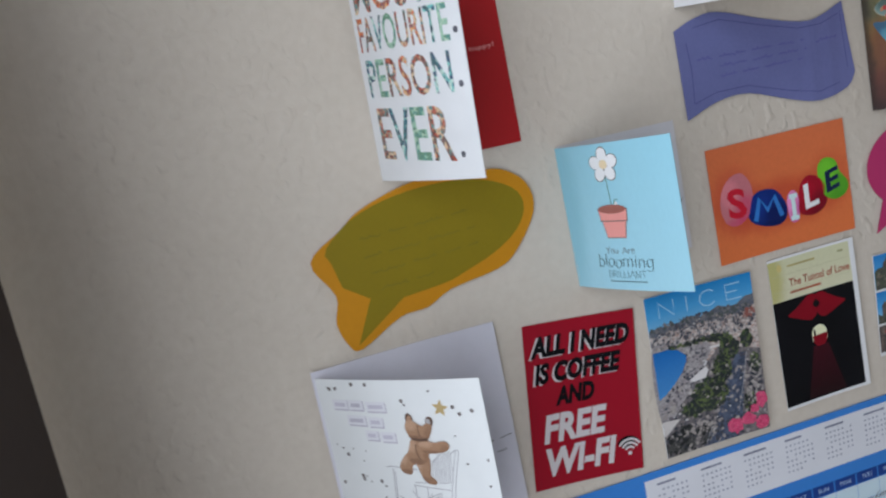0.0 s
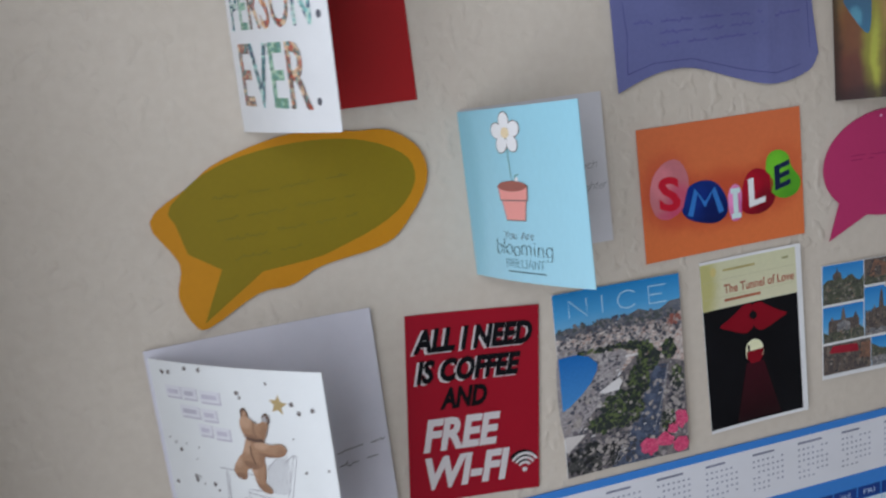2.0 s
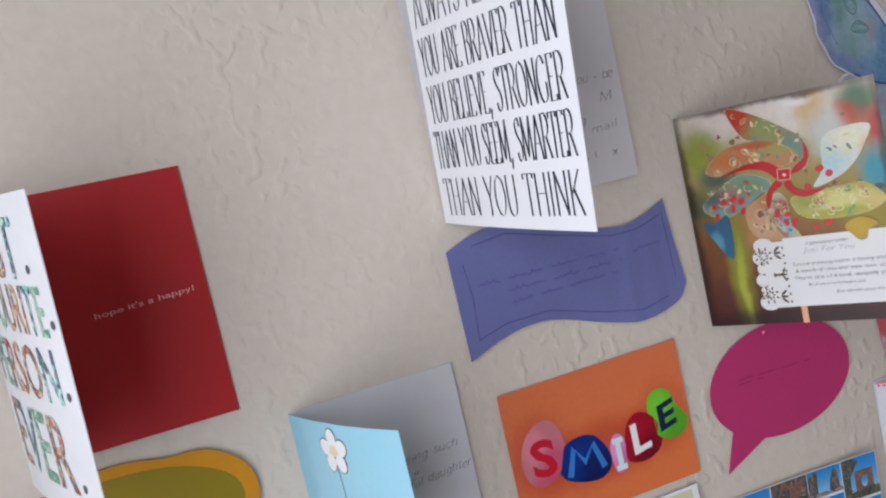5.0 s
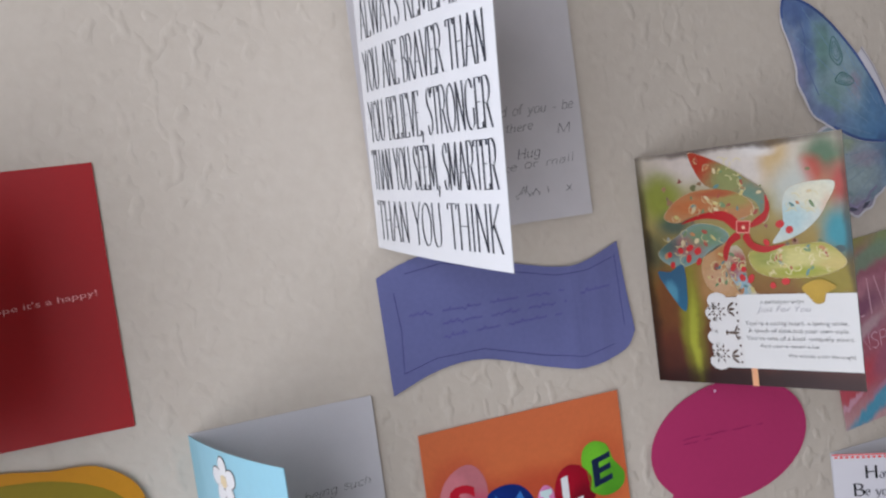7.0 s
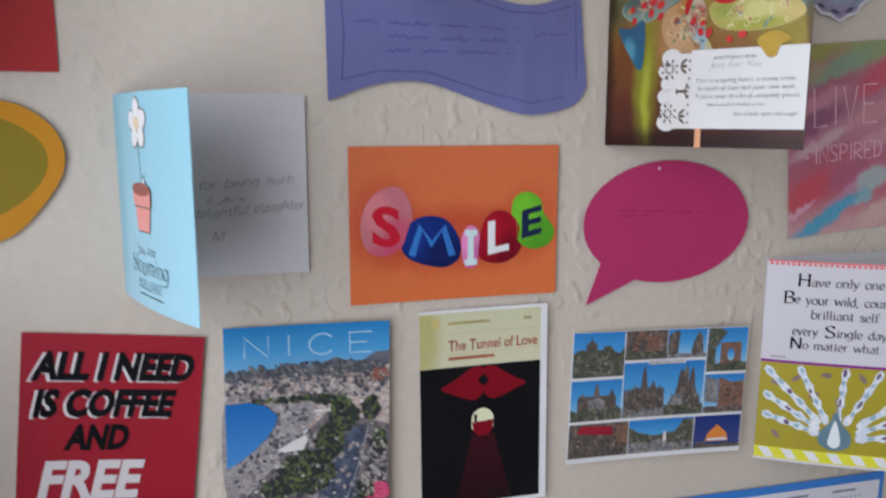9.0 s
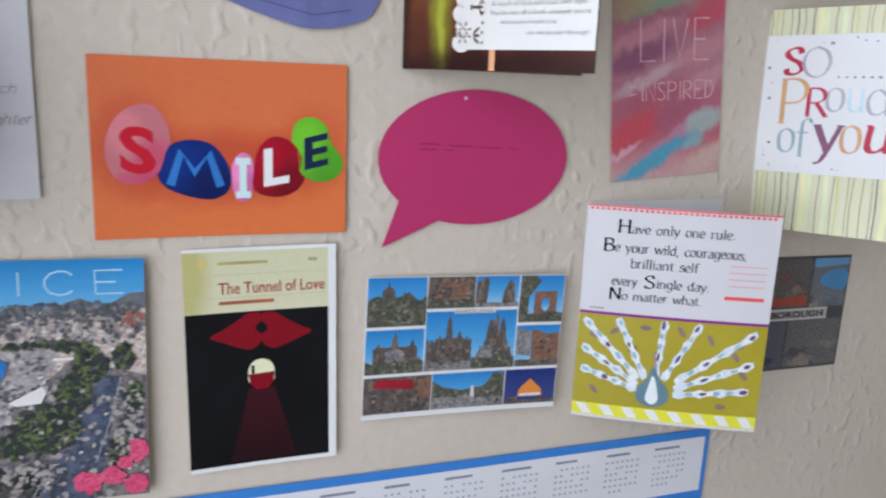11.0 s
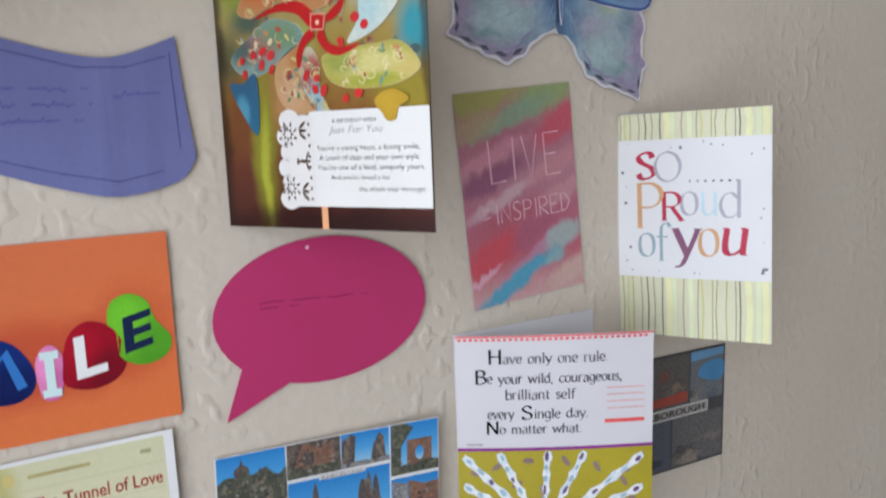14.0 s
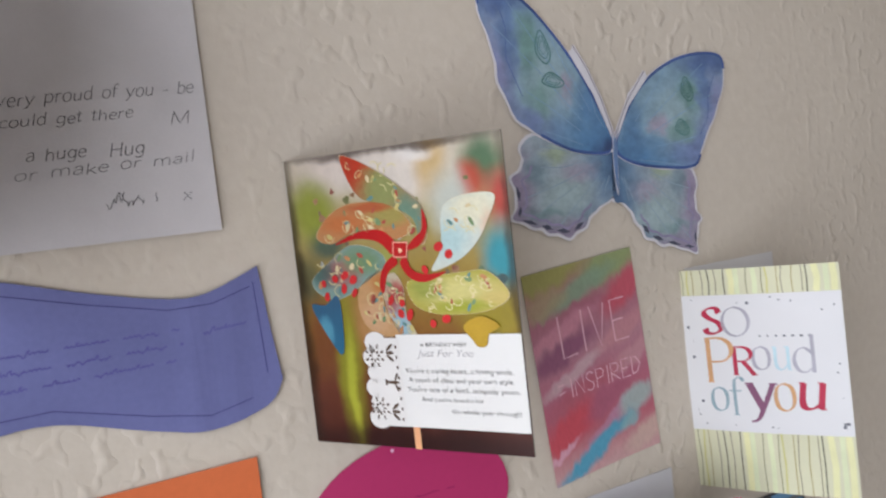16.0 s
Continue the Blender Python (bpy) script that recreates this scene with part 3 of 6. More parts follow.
bear.poly("toy_body", smooth([(0.573, 0.708), (0.548, 0.665), (0.526, 0.620), (0.540, 0.585), (0.590, 0.572), (0.632, 0.590), (0.655, 0.630), (0.664, 0.680), (0.660, 0.708)], 3), FUR, 4)
bear.poly("toy_arm", smooth([(0.610, 0.690), (0.660, 0.696), (0.700, 0.690), (0.740, 0.698), (0.768, 0.692), (0.778, 0.672), (0.757, 0.648), (0.706, 0.636), (0.650, 0.636), (0.615, 0.650)], 3), FUR, 5)
for a, b, tall in ((0.580, 0.806, 0.030), (0.693, 0.795, 0.026)):
    bear.poly("toy_ear", oval(a, b, 0.021, tall, 8 if a < 0.6 else -10), FURDARK, 5)
    bear.poly("toy_ear", oval(a + (0.004 if a < 0.6 else -0.004), b - 0.003, 0.013, tall * 0.75), FUR if a < 0.6 else ink((0.42, 0.40, 0.40), 0.7, 0.15), 6)
bear.poly("toy_head", smooth([(0.560, 0.795), (0.548, 0.762), (0.560, 0.725), (0.580, 0.705), (0.660, 0.705), (0.690, 0.738), (0.703, 0.778), (0.676, 0.788), (0.650, 0.775), (0.618, 0.787), (0.590, 0.805)], 4), FUR, 7)
bear.lines("toy_seam", [[(0.625, 0.782), (0.620, 0.750), (0.628, 0.720)], [(0.600, 0.600), (0.585, 0.640), (0.590, 0.680)]], 0.0007, FURDARK, 8)
bear.lines("toy_collar", [[(0.575, 0.709), (0.620, 0.702), (0.664, 0.707)]], 0.0022, FURDARK, 8)
GOLD, _, _, _b = shader("gold_foil", 0.35)
_b.inputs["Base Color"].default_value, _b.inputs["Metallic"].default_value = (0.62, 0.46, 0.22, 1), 0.35
star = [(0.767 + (0.046 if i % 2 == 0 else 0.020) * math.cos(radians(80 + 36 * i)), 0.861 + (0.044 if i % 2 == 0 else 0.021) * math.sin(radians(80 + 36 * i))) for i in range(10)]
bear.poly("gold_star", star, GOLD, 2)
rng = random.Random(4)
dots = [oval(rng.uniform(0.03, 0.97), rng.uniform(0.1, 0.98), r, r, k=6) for r in (rng.choice((0.005, 0.007, 0.011)) for _ in range(70))]
dots = [d for d in dots if not (0.42 < d[0][0] < 0.80 and 0.3 < d[0][1] < 0.84) and not (0.08 < d[0][0] < 0.5 and 0.66 < d[0][1] < 0.93)]
bear.many("foil_dots", dots, ink((0.20, 0.17, 0.16), 0.4, 0.3), 2)
LILAC = ink((0.55, 0.52, 0.58), 0.6, 0.05)
for u, v, w in ((0.11, 0.845, 0.10), (0.22, 0.845, 0.09), (0.33, 0.84, 0.12), (0.19, 0.765, 0.12), (0.325, 0.76, 0.09), (0.29, 0.69, 0.08), (0.385, 0.685, 0.09)):
    bear.rect("word_tile", u + 0.006, v - 0.008, u + w + 0.006, v + 0.046, LILAC, 1)
    bear.rect("word_tile", u, v, u + w, v + 0.05, ink((0.76, 0.75, 0.78), 0.6, 0.03), 2)
    bear.rect("word_bar", u + 0.015, v + 0.014, u + w - 0.015, v + 0.034, ink((0.60, 0.57, 0.64), 0.6, 0.2), 3)
rng = random.Random(9)
runs = [[(0.379, 0.552), (0.412, 0.555), (0.57, 0.545)], [(0.415, 0.545), (0.392, 0.342), (0.375, 0.05)], [(0.425, 0.53), (0.402, 0.342), (0.385, 0.05)], [(0.818, 0.643), (0.765, 0.471), (0.725, 0.30), (0.71, 0.05)], [(0.803, 0.652), (0.745, 0.471), (0.708, 0.30), (0.695, 0.05)],
        [(0.818, 0.643), (0.812, 0.653), (0.795, 0.65), (0.76, 0.62), (0.73, 0.635), (0.70, 0.622), (0.68, 0.60), (0.655, 0.575)], [(0.534, 0.477), (0.73, 0.482)], [(0.525, 0.463), (0.735, 0.445)], [(0.53, 0.47), (0.51, 0.05)], [(0.60, 0.455), (0.575, 0.05)], [(0.42, 0.40), (0.56, 0.33), (0.71, 0.34)], [(0.40, 0.30), (0.55, 0.23), (0.70, 0.25)]]
for i in range(5):
    u = 0.665 + 0.024 * i
    runs += [[(u, 0.60 + 0.012 * i), (u - 0.012, 0.53), (u - 0.02, 0.485)], [(u + 0.010, 0.605 + 0.010 * i), (u + 0.002, 0.53), (u - 0.008, 0.485)]]
runs += [[(x, y), (x + rng.uniform(-0.04, 0.04), y - rng.uniform(0.04, 0.10))] for x, y in ((rng.uniform(0.43, 0.70), rng.uniform(0.12, 0.44)) for _ in range(22))]
runs += [[(0.60 + 0.004 * i, 0.40 - 0.012 * i), (0.68 - 0.002 * i, 0.43 - 0.012 * i)] for i in range(7)]
bear.lines("pencil_drawing", runs, 0.0006, PENCIL, 1)

# ---- coffee postcard
CRIMSON = ink(S(158, 16, 38, 1.0), 0.4, 0.06, 20)
wifi = Card("postcard", -0.2135, 1.2455, 0.1045, 0.1475, CRIMSON, "crimson postcard with slanted black and silver lettering", "postcard", lean=-6.2, curl=0.0015)
SILVER, _, _, _b = shader("silver_foil", 0.32)
_b.inputs["Base Color"].default_value, _b.inputs["Metallic"].default_value = (0.74, 0.70, 0.70, 1), 0.2
for words, u0, v0, u1, v1 in (("ALL I NEED", 0.05, 0.80, 0.95, 0.925), ("IS COFFEE", 0.07, 0.64, 0.86, 0.765), ("AND", 0.24, 0.495, 0.60, 0.61)):
    if words != "AND":
        wifi.text(words, u0 - 0.018, v0 - 0.006, u1 - 0.018, v1 - 0.006, SILVER, 1, 0.03, 0.22, "lettering_edge")
    wifi.text(words, u0, v0, u1, v1, INK, 3, 0.05, 0.22)
wifi.text("FREE", 0.11, 0.275, 0.70, 0.45, SILVER, 2, 0.04, 0.2, label="silver slanted lettering")
wifi.text("WI-FI", 0.12, 0.07, 0.77, 0.245, SILVER, 2, 0.04, 0.2, label="silver slanted lettering")
for i, r in enumerate((0.115, 0.082, 0.048)):
    arc = [(0.885 + r * math.sin(radians(a)), 0.115 + r * 0.75 * math.cos(radians(a))) for a in range(-55, 56, 10)]
    wifi.lines("signal_arc", [arc], 0.0021, SILVER, 3)
    wifi.lines("signal_arc", [[(a - 0.012, b + 0.012) for a, b in arc]], 0.0026, INK, 2)
wifi.poly("signal_dot", oval(0.885, 0.112, 0.02, 0.013, k=12), SILVER, 3)

# ---- coast postcard
nice = Card("postcard", -0.0845, 1.2345, 0.108, 0.151, WHITE, "glossy photo postcard of a sunny bay with a beach", "postcard", lean=-0.8, swing=-1.6, curl=0.0015)
nice.rect("sky_print", 0, 0.76, 1, 1, painted("sky_print", (S(120, 170, 200), S(70, 145, 195), S(30, 118, 178)), [], 0.02, 0.3, 10, 0.05), 1)
TOWN = speckle("town_print", [S(190, 178, 170), S(150, 138, 134), S(214, 204, 196), S(110, 104, 104), S(170, 128, 112), S(200, 190, 184)], 420, 0.35, 0.3, (1, 1.8, 1))
HILL = speckle("hill_print", [S(62, 70, 92), S(88, 92, 104), S(110, 110, 112), S(70, 76, 84)], 500, 0.5, 0.3)
LEAF = speckle("foliage_print", [S(36, 48, 36), S(60, 76, 46), S(90, 104, 62), S(46, 58, 50), S(78, 84, 70), S(28, 36, 34)], 620, 0.4, 0.3)
SAND = speckle("beach_print", [S(150, 142, 140), S(124, 118, 122), S(170, 164, 162), S(98, 98, 104)], 500, 0.5, 0.3, (1, 2, 1))
STREET = speckle("street_print", [S(62, 72, 94), S(84, 92, 110), S(46, 54, 70), S(100, 106, 120)], 200, 0.6, 0.3)
nice.poly("hills_print", [(0, 0.66), (1, 0.70), (1, 0.865)] + [(1 - i / 12, 0.845 + 0.022 * math.sin(i * 1.9) * (1 - i / 20) - i * 0.004) for i in range(1, 13)], HILL, 2)
nice.poly("town_print", [(0, 0.60), (1, 0.45), (1, 0.80)] + [(1 - i / 10, 0.775 + 0.014 * math.sin(i * 2.6) - 0.002 * i) for i in range(1, 11)], TOWN, 3)
nice.poly("beach_print", smooth([(0, 0.68), (0.25, 0.685), (0.45, 0.665), (0.55, 0.60), (0.40, 0.46), (0.2, 0.30), (0, 0.22)], 4), SAND, 4)
nice.poly("sea_print", [(0, 0.665), (0.14, 0.667), (0.24, 0.645), (0.305, 0.60), (0.295, 0.56), (0.24, 0.50), (0.16, 0.445), (0.06, 0.395), (0, 0.375)], painted("sea_print", (S(70, 132, 190), S(28, 98, 168)), [], 0.05, 0.3, 25, 0.15), 11)
rng = random.Random(11)
WHITEPRINT = ink(S(206, 202, 200), 0.35, 0.08)
MUD = [speckle("mixed_print", c, s, 0.5, 0.3) for c, s in (([S(104, 98, 100), S(78, 76, 82), S(128, 120, 118), S(64, 62, 66)], 420), ([S(52, 62, 50), S(76, 84, 60), S(40, 46, 44), S(96, 98, 76)], 520), ([S(96, 88, 92), S(120, 104, 104), S(72, 70, 80)], 380))]
nice.poly("quay_print", [(0, 0.15), (0.2, 0.30), (0.42, 0.47), (0.62, 0.60), (1, 0.52), (1, 0), (0, 0)], MUD[0], 4)
nice.poly("street_print", [(0.36, 0), (0.72, 0), (0.79, 0.25), (0.86, 0.52), (0.77, 0.53), (0.64, 0.34), (0.50, 0.14)], STREET, 5)


def clump(cu, cv, ru, rv, count, mats, size, layer, name="foliage_print"):
    """Uneven printed texture: many small ragged blots."""
    for mat_no, mat in enumerate(mats):
        shapes = []
        for _ in range(count // len(mats)):
            a, r = rng.uniform(0, 6.283), math.sqrt(rng.random())
            x, y, s = cu + ru * r * math.cos(a), cv + rv * r * math.sin(a), size * rng.uniform(0.5, 1.9)
            shapes.append([(min(0.998, max(0.002, x + s * rng.uniform(0.5, 1.2) * math.cos(b))), min(0.84, max(0.002, y + 0.7 * s * rng.uniform(0.5, 1.2) * math.sin(b)))) for b in (6.283 * i / 7 for i in range(7))])
        nice.many(name, shapes, mat, layer + mat_no)


def flat_ink(*cs):
    return [ink(fade(S(*c, 1.15), 0.06, 0.2), 0.35, 0.15) for c in cs]


GREENS = [LEAF] + flat_ink((30, 40, 34), (54, 70, 44), (92, 104, 62), (40, 46, 46))
GREYS = flat_ink((74, 76, 88), (108, 102, 108), (150, 142, 140), (58, 60, 68), (166, 158, 152))
clump(0.5, 0.22, 0.55, 0.28, 460, GREYS, 0.013, 5, "quay_print")
clump(0.5, 0.72, 0.5, 0.075, 420, flat_ink((190, 184, 180), (140, 136, 138), (104, 102, 108), (160, 146, 140), (78, 78, 86)), 0.0105, 5, "town_print")
clump(0.5, 0.80, 0.5, 0.03, 200, flat_ink((66, 70, 88), (92, 94, 104), (120, 118, 120), (78, 84, 84)), 0.012, 5, "hill_print")
clump(0.36, 0.50, 0.16, 0.15, 160, flat_ink((150, 142, 142), (116, 112, 118), (182, 176, 174), (92, 92, 100)), 0.011, 5, "beach_print")
for cu, cv, ru, rv, k in ((0.42, 0.668, 0.26, 0.012, 70), (0.62, 0.655, 0.10, 0.018, 50), (0.71, 0.575, 0.09, 0.07, 130), (0.62, 0.46, 0.09, 0.08, 130), (0.48, 0.32, 0.17, 0.10, 240), (0.30, 0.26, 0.10, 0.05, 80), (0.88, 0.60, 0.05, 0.055, 60), (0.93, 0.44, 0.05, 0.06, 50), (0.84, 0.20, 0.05, 0.07, 60)):
    clump(cu, cv, ru, rv, k * 2, GREENS, 0.0115, 6)
clump(0.20, 0.08, 0.24, 0.085, 200, flat_ink((38, 42, 40), (56, 58, 56), (74, 74, 72), (30, 32, 34)), 0.015, 6, "shade_print")
clump(0.40, 0.12, 0.16, 0.06, 180, GREYS, 0.011, 6, "quay_print")
clump(0.90, 0.33, 0.09, 0.17, 220, GREYS, 0.011, 6, "quay_print")
clump(0.93, 0.76, 0.06, 0.03, 20, flat_ink((150, 92, 82)), 0.013, 10, "roof_print")
nice.poly("awning_print", [(0.30, 0.44), (0.47, 0.50), (0.49, 0.475), (0.46, 0.43), (0.34, 0.425)], WHITEPRINT, 10)
nice.rect("terrace_print", 0.53, 0.60, 0.63, 0.612, WHITEPRINT, 10)
nice.poly("roof_print", [(0, 0.235), (0.17, 0.225), (0.02, 0.145), (0, 0.145)], ink(S(190, 184, 180), 0.35, 0.1), 10)
for run in ([(0.72, 0.16), (0.80, 0.33), (0.865, 0.52)], [(0.38, 0.02), (0.46, 0.12)]):
    nice.lines("kerb_print", [run], 0.0007, ink(S(146, 146, 152), 0.35, 0.2), 10)
nice.many("bright_mark", [[(u, v), (u + a, v + 0.004), (u + a, v + b), (u, v + b)] for u, v, a, b in ((rng.uniform(0.02, 0.95), rng.uniform(0.06, 0.70), rng.uniform(0.008, 0.035), rng.uniform(0.004, 0.011)) for _ in range(14)) if not (u < 0.32 and 0.37 < v < 0.67)], WHITEPRINT, 10)
nice.many("dark_mark", [[(u, v), (u + a, v), (u + a, v + b), (u, v + b)] for u, v, a, b in ((rng.uniform(0.02, 0.95), rng.uniform(0.50, 0.80), rng.uniform(0.008, 0.03), rng.uniform(0.004, 0.012)) for _ in range(60)) if not (u < 0.34 and v < 0.67)], ink(S(78, 74, 80), 0.35, 0.2), 10)
PINKS = speckle("blossom_print", [S(180, 40, 84), S(206, 84, 120), S(158, 34, 74), S(216, 130, 150)], 900, 0.5, 0.3)
for cu, cv, ru, rv in ((0.68, 0.075, 0.075, 0.05), (0.81, 0.095, 0.07, 0.04), (0.93, 0.055, 0.07, 0.045), (0.945, 0.20, 0.055, 0.055), (0.87, 0.15, 0.04, 0.03)):
    nice.poly("blossom_print", [(min(1, cu + ru * math.cos(a) * rng.uniform(0.75, 1.2)), cv + rv * math.sin(a) * rng.uniform(0.75, 1.2)) for a in (2 * math.pi * i / 16 for i in range(16))], PINKS, 12)
nice.strokes("NICE", 0.12, 0.862, 0.89, 0.955, 0.0010, ink(S(160, 196, 216), 0.4, 0.05), 3, 0.75)

# ---- tunnel postcard
tunnel = Card("postcard", 0.0485, 1.239, 0.0945, 0.148, WHITE, "black and cream book cover postcard with red hearts", "postcard", lean=0.6, swing=-1.5, curl=0.001)
tunnel.rect("cover_black", 0.0, 0.02, 0.945, 0.72, ink((0.006, 0.006, 0.008), 0.6, 0.3, 60, 0.15), 1)
tunnel.rect("cover_cream", 0.0, 0.72, 0.945, 0.985, painted("cream_print", (S(206, 202, 172, 1.15), S(200, 199, 164, 1.15)), [(0.0, 0.6, 0.2, 1.0, S(170, 164, 96), 0.8)], 0.03, 0.45, 20, 0.06), 1)
tunnel.text("The Tunnel of Love", 0.22, 0.80, 0.92, 0.852, ink(S(150, 62, 44), 0.5, 0.1), 2, 0.012)
tunnel.rect("author_bar", 0.22, 0.755, 0.58, 0.770, ink(S(160, 92, 66), 0.5, 0.25), 2)
tunnel.rect("series_bar", 0.22, 0.928, 0.54, 0.941, ink(S(170, 158, 104), 0.5, 0.25), 2)
tunnel.poly("emblem", oval(0.125, 0.935, 0.03, 0.025), ink(S(186, 172, 112), 0.5, 0.2), 2)
tunnel.rect("price_bar", 0.81, 0.93, 0.87, 0.945, ink(S(150, 148, 110), 0.5, 0.2), 2)
tunnel.lines("rule", [[(0.02, 0.885), (0.93, 0.885)], [(0.02, 0.785), (0.93, 0.785)]], 0.0003, ink(S(176, 174, 140), 0.5, 0.1), 2)
HEART = ink(S(150, 20, 38, 0.8), 0.5, 0.1, 60, 0.15)
heart = [(0.49, 0.705), (0.45, 0.715), (0.40, 0.71), (0.33, 0.68), (0.24, 0.645), (0.155, 0.615), (0.25, 0.585), (0.34, 0.56), (0.41, 0.548), (0.46, 0.56), (0.49, 0.585), (0.492, 0.615), (0.458, 0.632), (0.458, 0.655), (0.49, 0.675)]
tunnel.poly("red_heart", smooth(heart, 3), HEART, 2)
tunnel.poly("red_heart", smooth([(0.985 - a, b - 0.002) for a, b in reversed(heart)], 3), HEART, 2)
arch = [(0.485 + 0.088 * math.cos(radians(a)), 0.445 + 0.058 * math.sin(radians(a))) for a in range(0, 181, 12)]
tunnel.poly("tunnel_mouth", [(0.573, 0.40)] + arch + [(0.397, 0.40)], ink(S(222, 220, 180), 0.4, 0.05), 2)
tunnel.poly("red_water", [(0.40, 0.435), (0.572, 0.44), (0.565, 0.395), (0.53, 0.365), (0.45, 0.362), (0.41, 0.39)], HEART, 3)
tunnel.poly("reflection_print", [(0.40, 0.37), (0.57, 0.37), (0.72, 0.03), (0.27, 0.03)], painted("dim_red_print", (S(30, 8, 14), S(58, 12, 24)), [], 0.05, 0.4, 20, 0.3), 2)
tunnel.rect("small_bar", 0.418, 0.437, 0.438, 0.475, INK, 4)

# ---- city views postcard
city = Card("postcard", 0.1605, 1.262, 0.1475, 0.1015, WHITE, "white postcard with ten small city views", "postcard", lean=-1.7, swing=-2.2, curl=0.0015)
SKY = painted("small_sky_print", (S(150, 190, 214), S(76, 150, 202), S(40, 118, 184)), [], 0.03, 0.35, 12, 0.06)
NIGHT = painted("dusk_sky_print", (S(60, 70, 120), S(30, 48, 112)), [], 0.03, 0.35, 12, 0.08)
STONE = speckle("stone_print", [S(70, 66, 68), S(104, 92, 84), S(54, 52, 56), S(128, 114, 102), S(84, 76, 74)], 420, 0.7, 0.35, (1, 0.5, 1))
BRICK = speckle("brick_print", [S(110, 82, 70), S(136, 100, 82), S(92, 72, 64), S(154, 122, 102)], 380, 0.7, 0.35)
GREEN = speckle("park_print", [S(46, 52, 46), S(84, 88, 70), S(58, 62, 56), S(124, 120, 106), S(68, 72, 62)], 380, 0.7, 0.35)
PALE = speckle("plaza_print", [S(96, 98, 104), S(150, 146, 142), S(74, 78, 86), S(176, 172, 168)], 500, 0.7, 0.35)


def view(card, name, u0, v0, u1, v1, sky, horizon, shapes, ground, layer=1):
    """One printed view: sky, buildings as outlines in the view's own fractions, and the ground before them."""
    at = lambda p: (u0 + p[0] * (u1 - u0), v0 + p[1] * (v1 - v0))
    card.rect(name, u0, v0, u1, v1, sky, layer)
    for k, (mat, pts) in enumerate(shapes):
        card.poly("building_print", [at(p) for p in pts], mat, layer + 1 + k % 2)
    if horizon > 0:
        rng = random.Random(int(u0 * 1000 + v0 * 7000))
        edge = [(i / 10, horizon * rng.uniform(0.8, 1.15)) for i in range(10, -1, -1)]
        card.poly("ground_print", [at(p) for p in [(0, 0), (1, 0)] + edge], ground, layer + 3)


def spires(xs, base, w, heights):
    pts = [(xs[0] - w * 1.5, 0), (xs[-1] + w * 1.5, 0), (xs[-1] + w * 1.5, base)]
    for x, h in reversed(list(zip(xs, heights))):
        pts += [(x + w, base + 0.05), (x + w * 0.6, h * 0.85), (x, h), (x - w * 0.6, h * 0.85), (x - w, base + 0.05)]
    return pts + [(xs[0] - w * 1.5, base)]


view(city, "view", 0.004, 0.66, 0.288, 0.996, SKY, 0.62, [(STONE, spires([0.35, 0.62], 0.55, 0.05, [0.92, 0.72])), (STONE, oval(0.35, 0.68, 0.11, 0.13))], GREEN)
view(city, "view", 0.294, 0.775, 0.53, 0.996, STONE, 0.3, [(BRICK, [(0.1, 0.2), (0.9, 0.2), (0.85, 0.9), (0.6, 0.8), (0.3, 0.95)]), (STONE, [(0.3, 0.3), (0.5, 0.3), (0.5, 0.7), (0.3, 0.7)])], GREEN)
view(city, "view", 0.533, 0.775, 0.757, 0.996, SKY, 0.14, [(STONE, [(0.0, 0.1), (0.26, 0.1), (0.3, 0.9), (0.2, 0.97), (0.02, 0.8)]), (STONE, [(0.60, 0.1), (0.92, 0.1), (0.88, 0.75), (0.78, 0.9), (0.66, 0.55)])], PALE)
view(city, "view", 0.763, 0.655, 0.996, 0.996, SKY, 0.2, [(BRICK, [(0.34, 0.15), (0.86, 0.15), (0.86, 0.66), (0.34, 0.66)]), (SKY, oval(0.60, 0.38, 0.09, 0.14)), (GREEN, [(0.0, 0.1), (0.2, 0.1), (0.22, 0.55), (0.48, 0.9), (0.3, 1.0), (0.02, 1.0)])], GREEN)
view(city, "view", 0.004, 0.325, 0.288, 0.635, SKY, 0.28, [(STONE, spires([0.22, 0.5, 0.8], 0.56, 0.06, [0.72, 0.95, 0.78])), (PALE, [(0.34, 0.2), (0.66, 0.2), (0.66, 0.5), (0.5, 0.58), (0.34, 0.5)])], GREEN)
view(city, "view", 0.294, 0.325, 0.531, 0.75, SKY, 0.14, [(STONE, spires([0.14, 0.30, 0.50, 0.72, 0.88], 0.50, 0.075, [0.55, 0.62, 0.96, 0.68, 0.58]))], PALE)
view(city, "view", 0.531, 0.325, 0.757, 0.75, SKY, 0.2, [(STONE, spires([0.40, 0.55, 0.70], 0.45, 0.085, [0.85, 0.95, 0.9])), (PALE, [(0.0, 0.1), (0.55, 0.1), (0.42, 0.42), (0.2, 0.36)]), (STONE, [(0.5, 0.1), (0.98, 0.1), (0.9, 0.32), (0.72, 0.4)])], GREEN)
view(city, "view", 0.763, 0.325, 0.996, 0.63, SKY, 0.16, [(BRICK, [(0.36, 0.1), (1.0, 0.1), (1.0, 0.82), (0.7, 0.78), (0.36, 0.92)]), (PALE, [(0.02, 0.3), (0.34, 0.25), (0.34, 0.85), (0.02, 0.95)])], STONE)
view(city, "view", 0.004, 0.04, 0.337, 0.30, STONE, 0.42, [(ink(S(150, 34, 50), 0.4, 0.3), [(0.12, 0.72), (0.75, 0.62), (0.72, 0.9), (0.2, 0.95)]), (BRICK, [(0.75, 0.2), (1, 0.2), (1, 0.9), (0.8, 0.9)])], STONE)
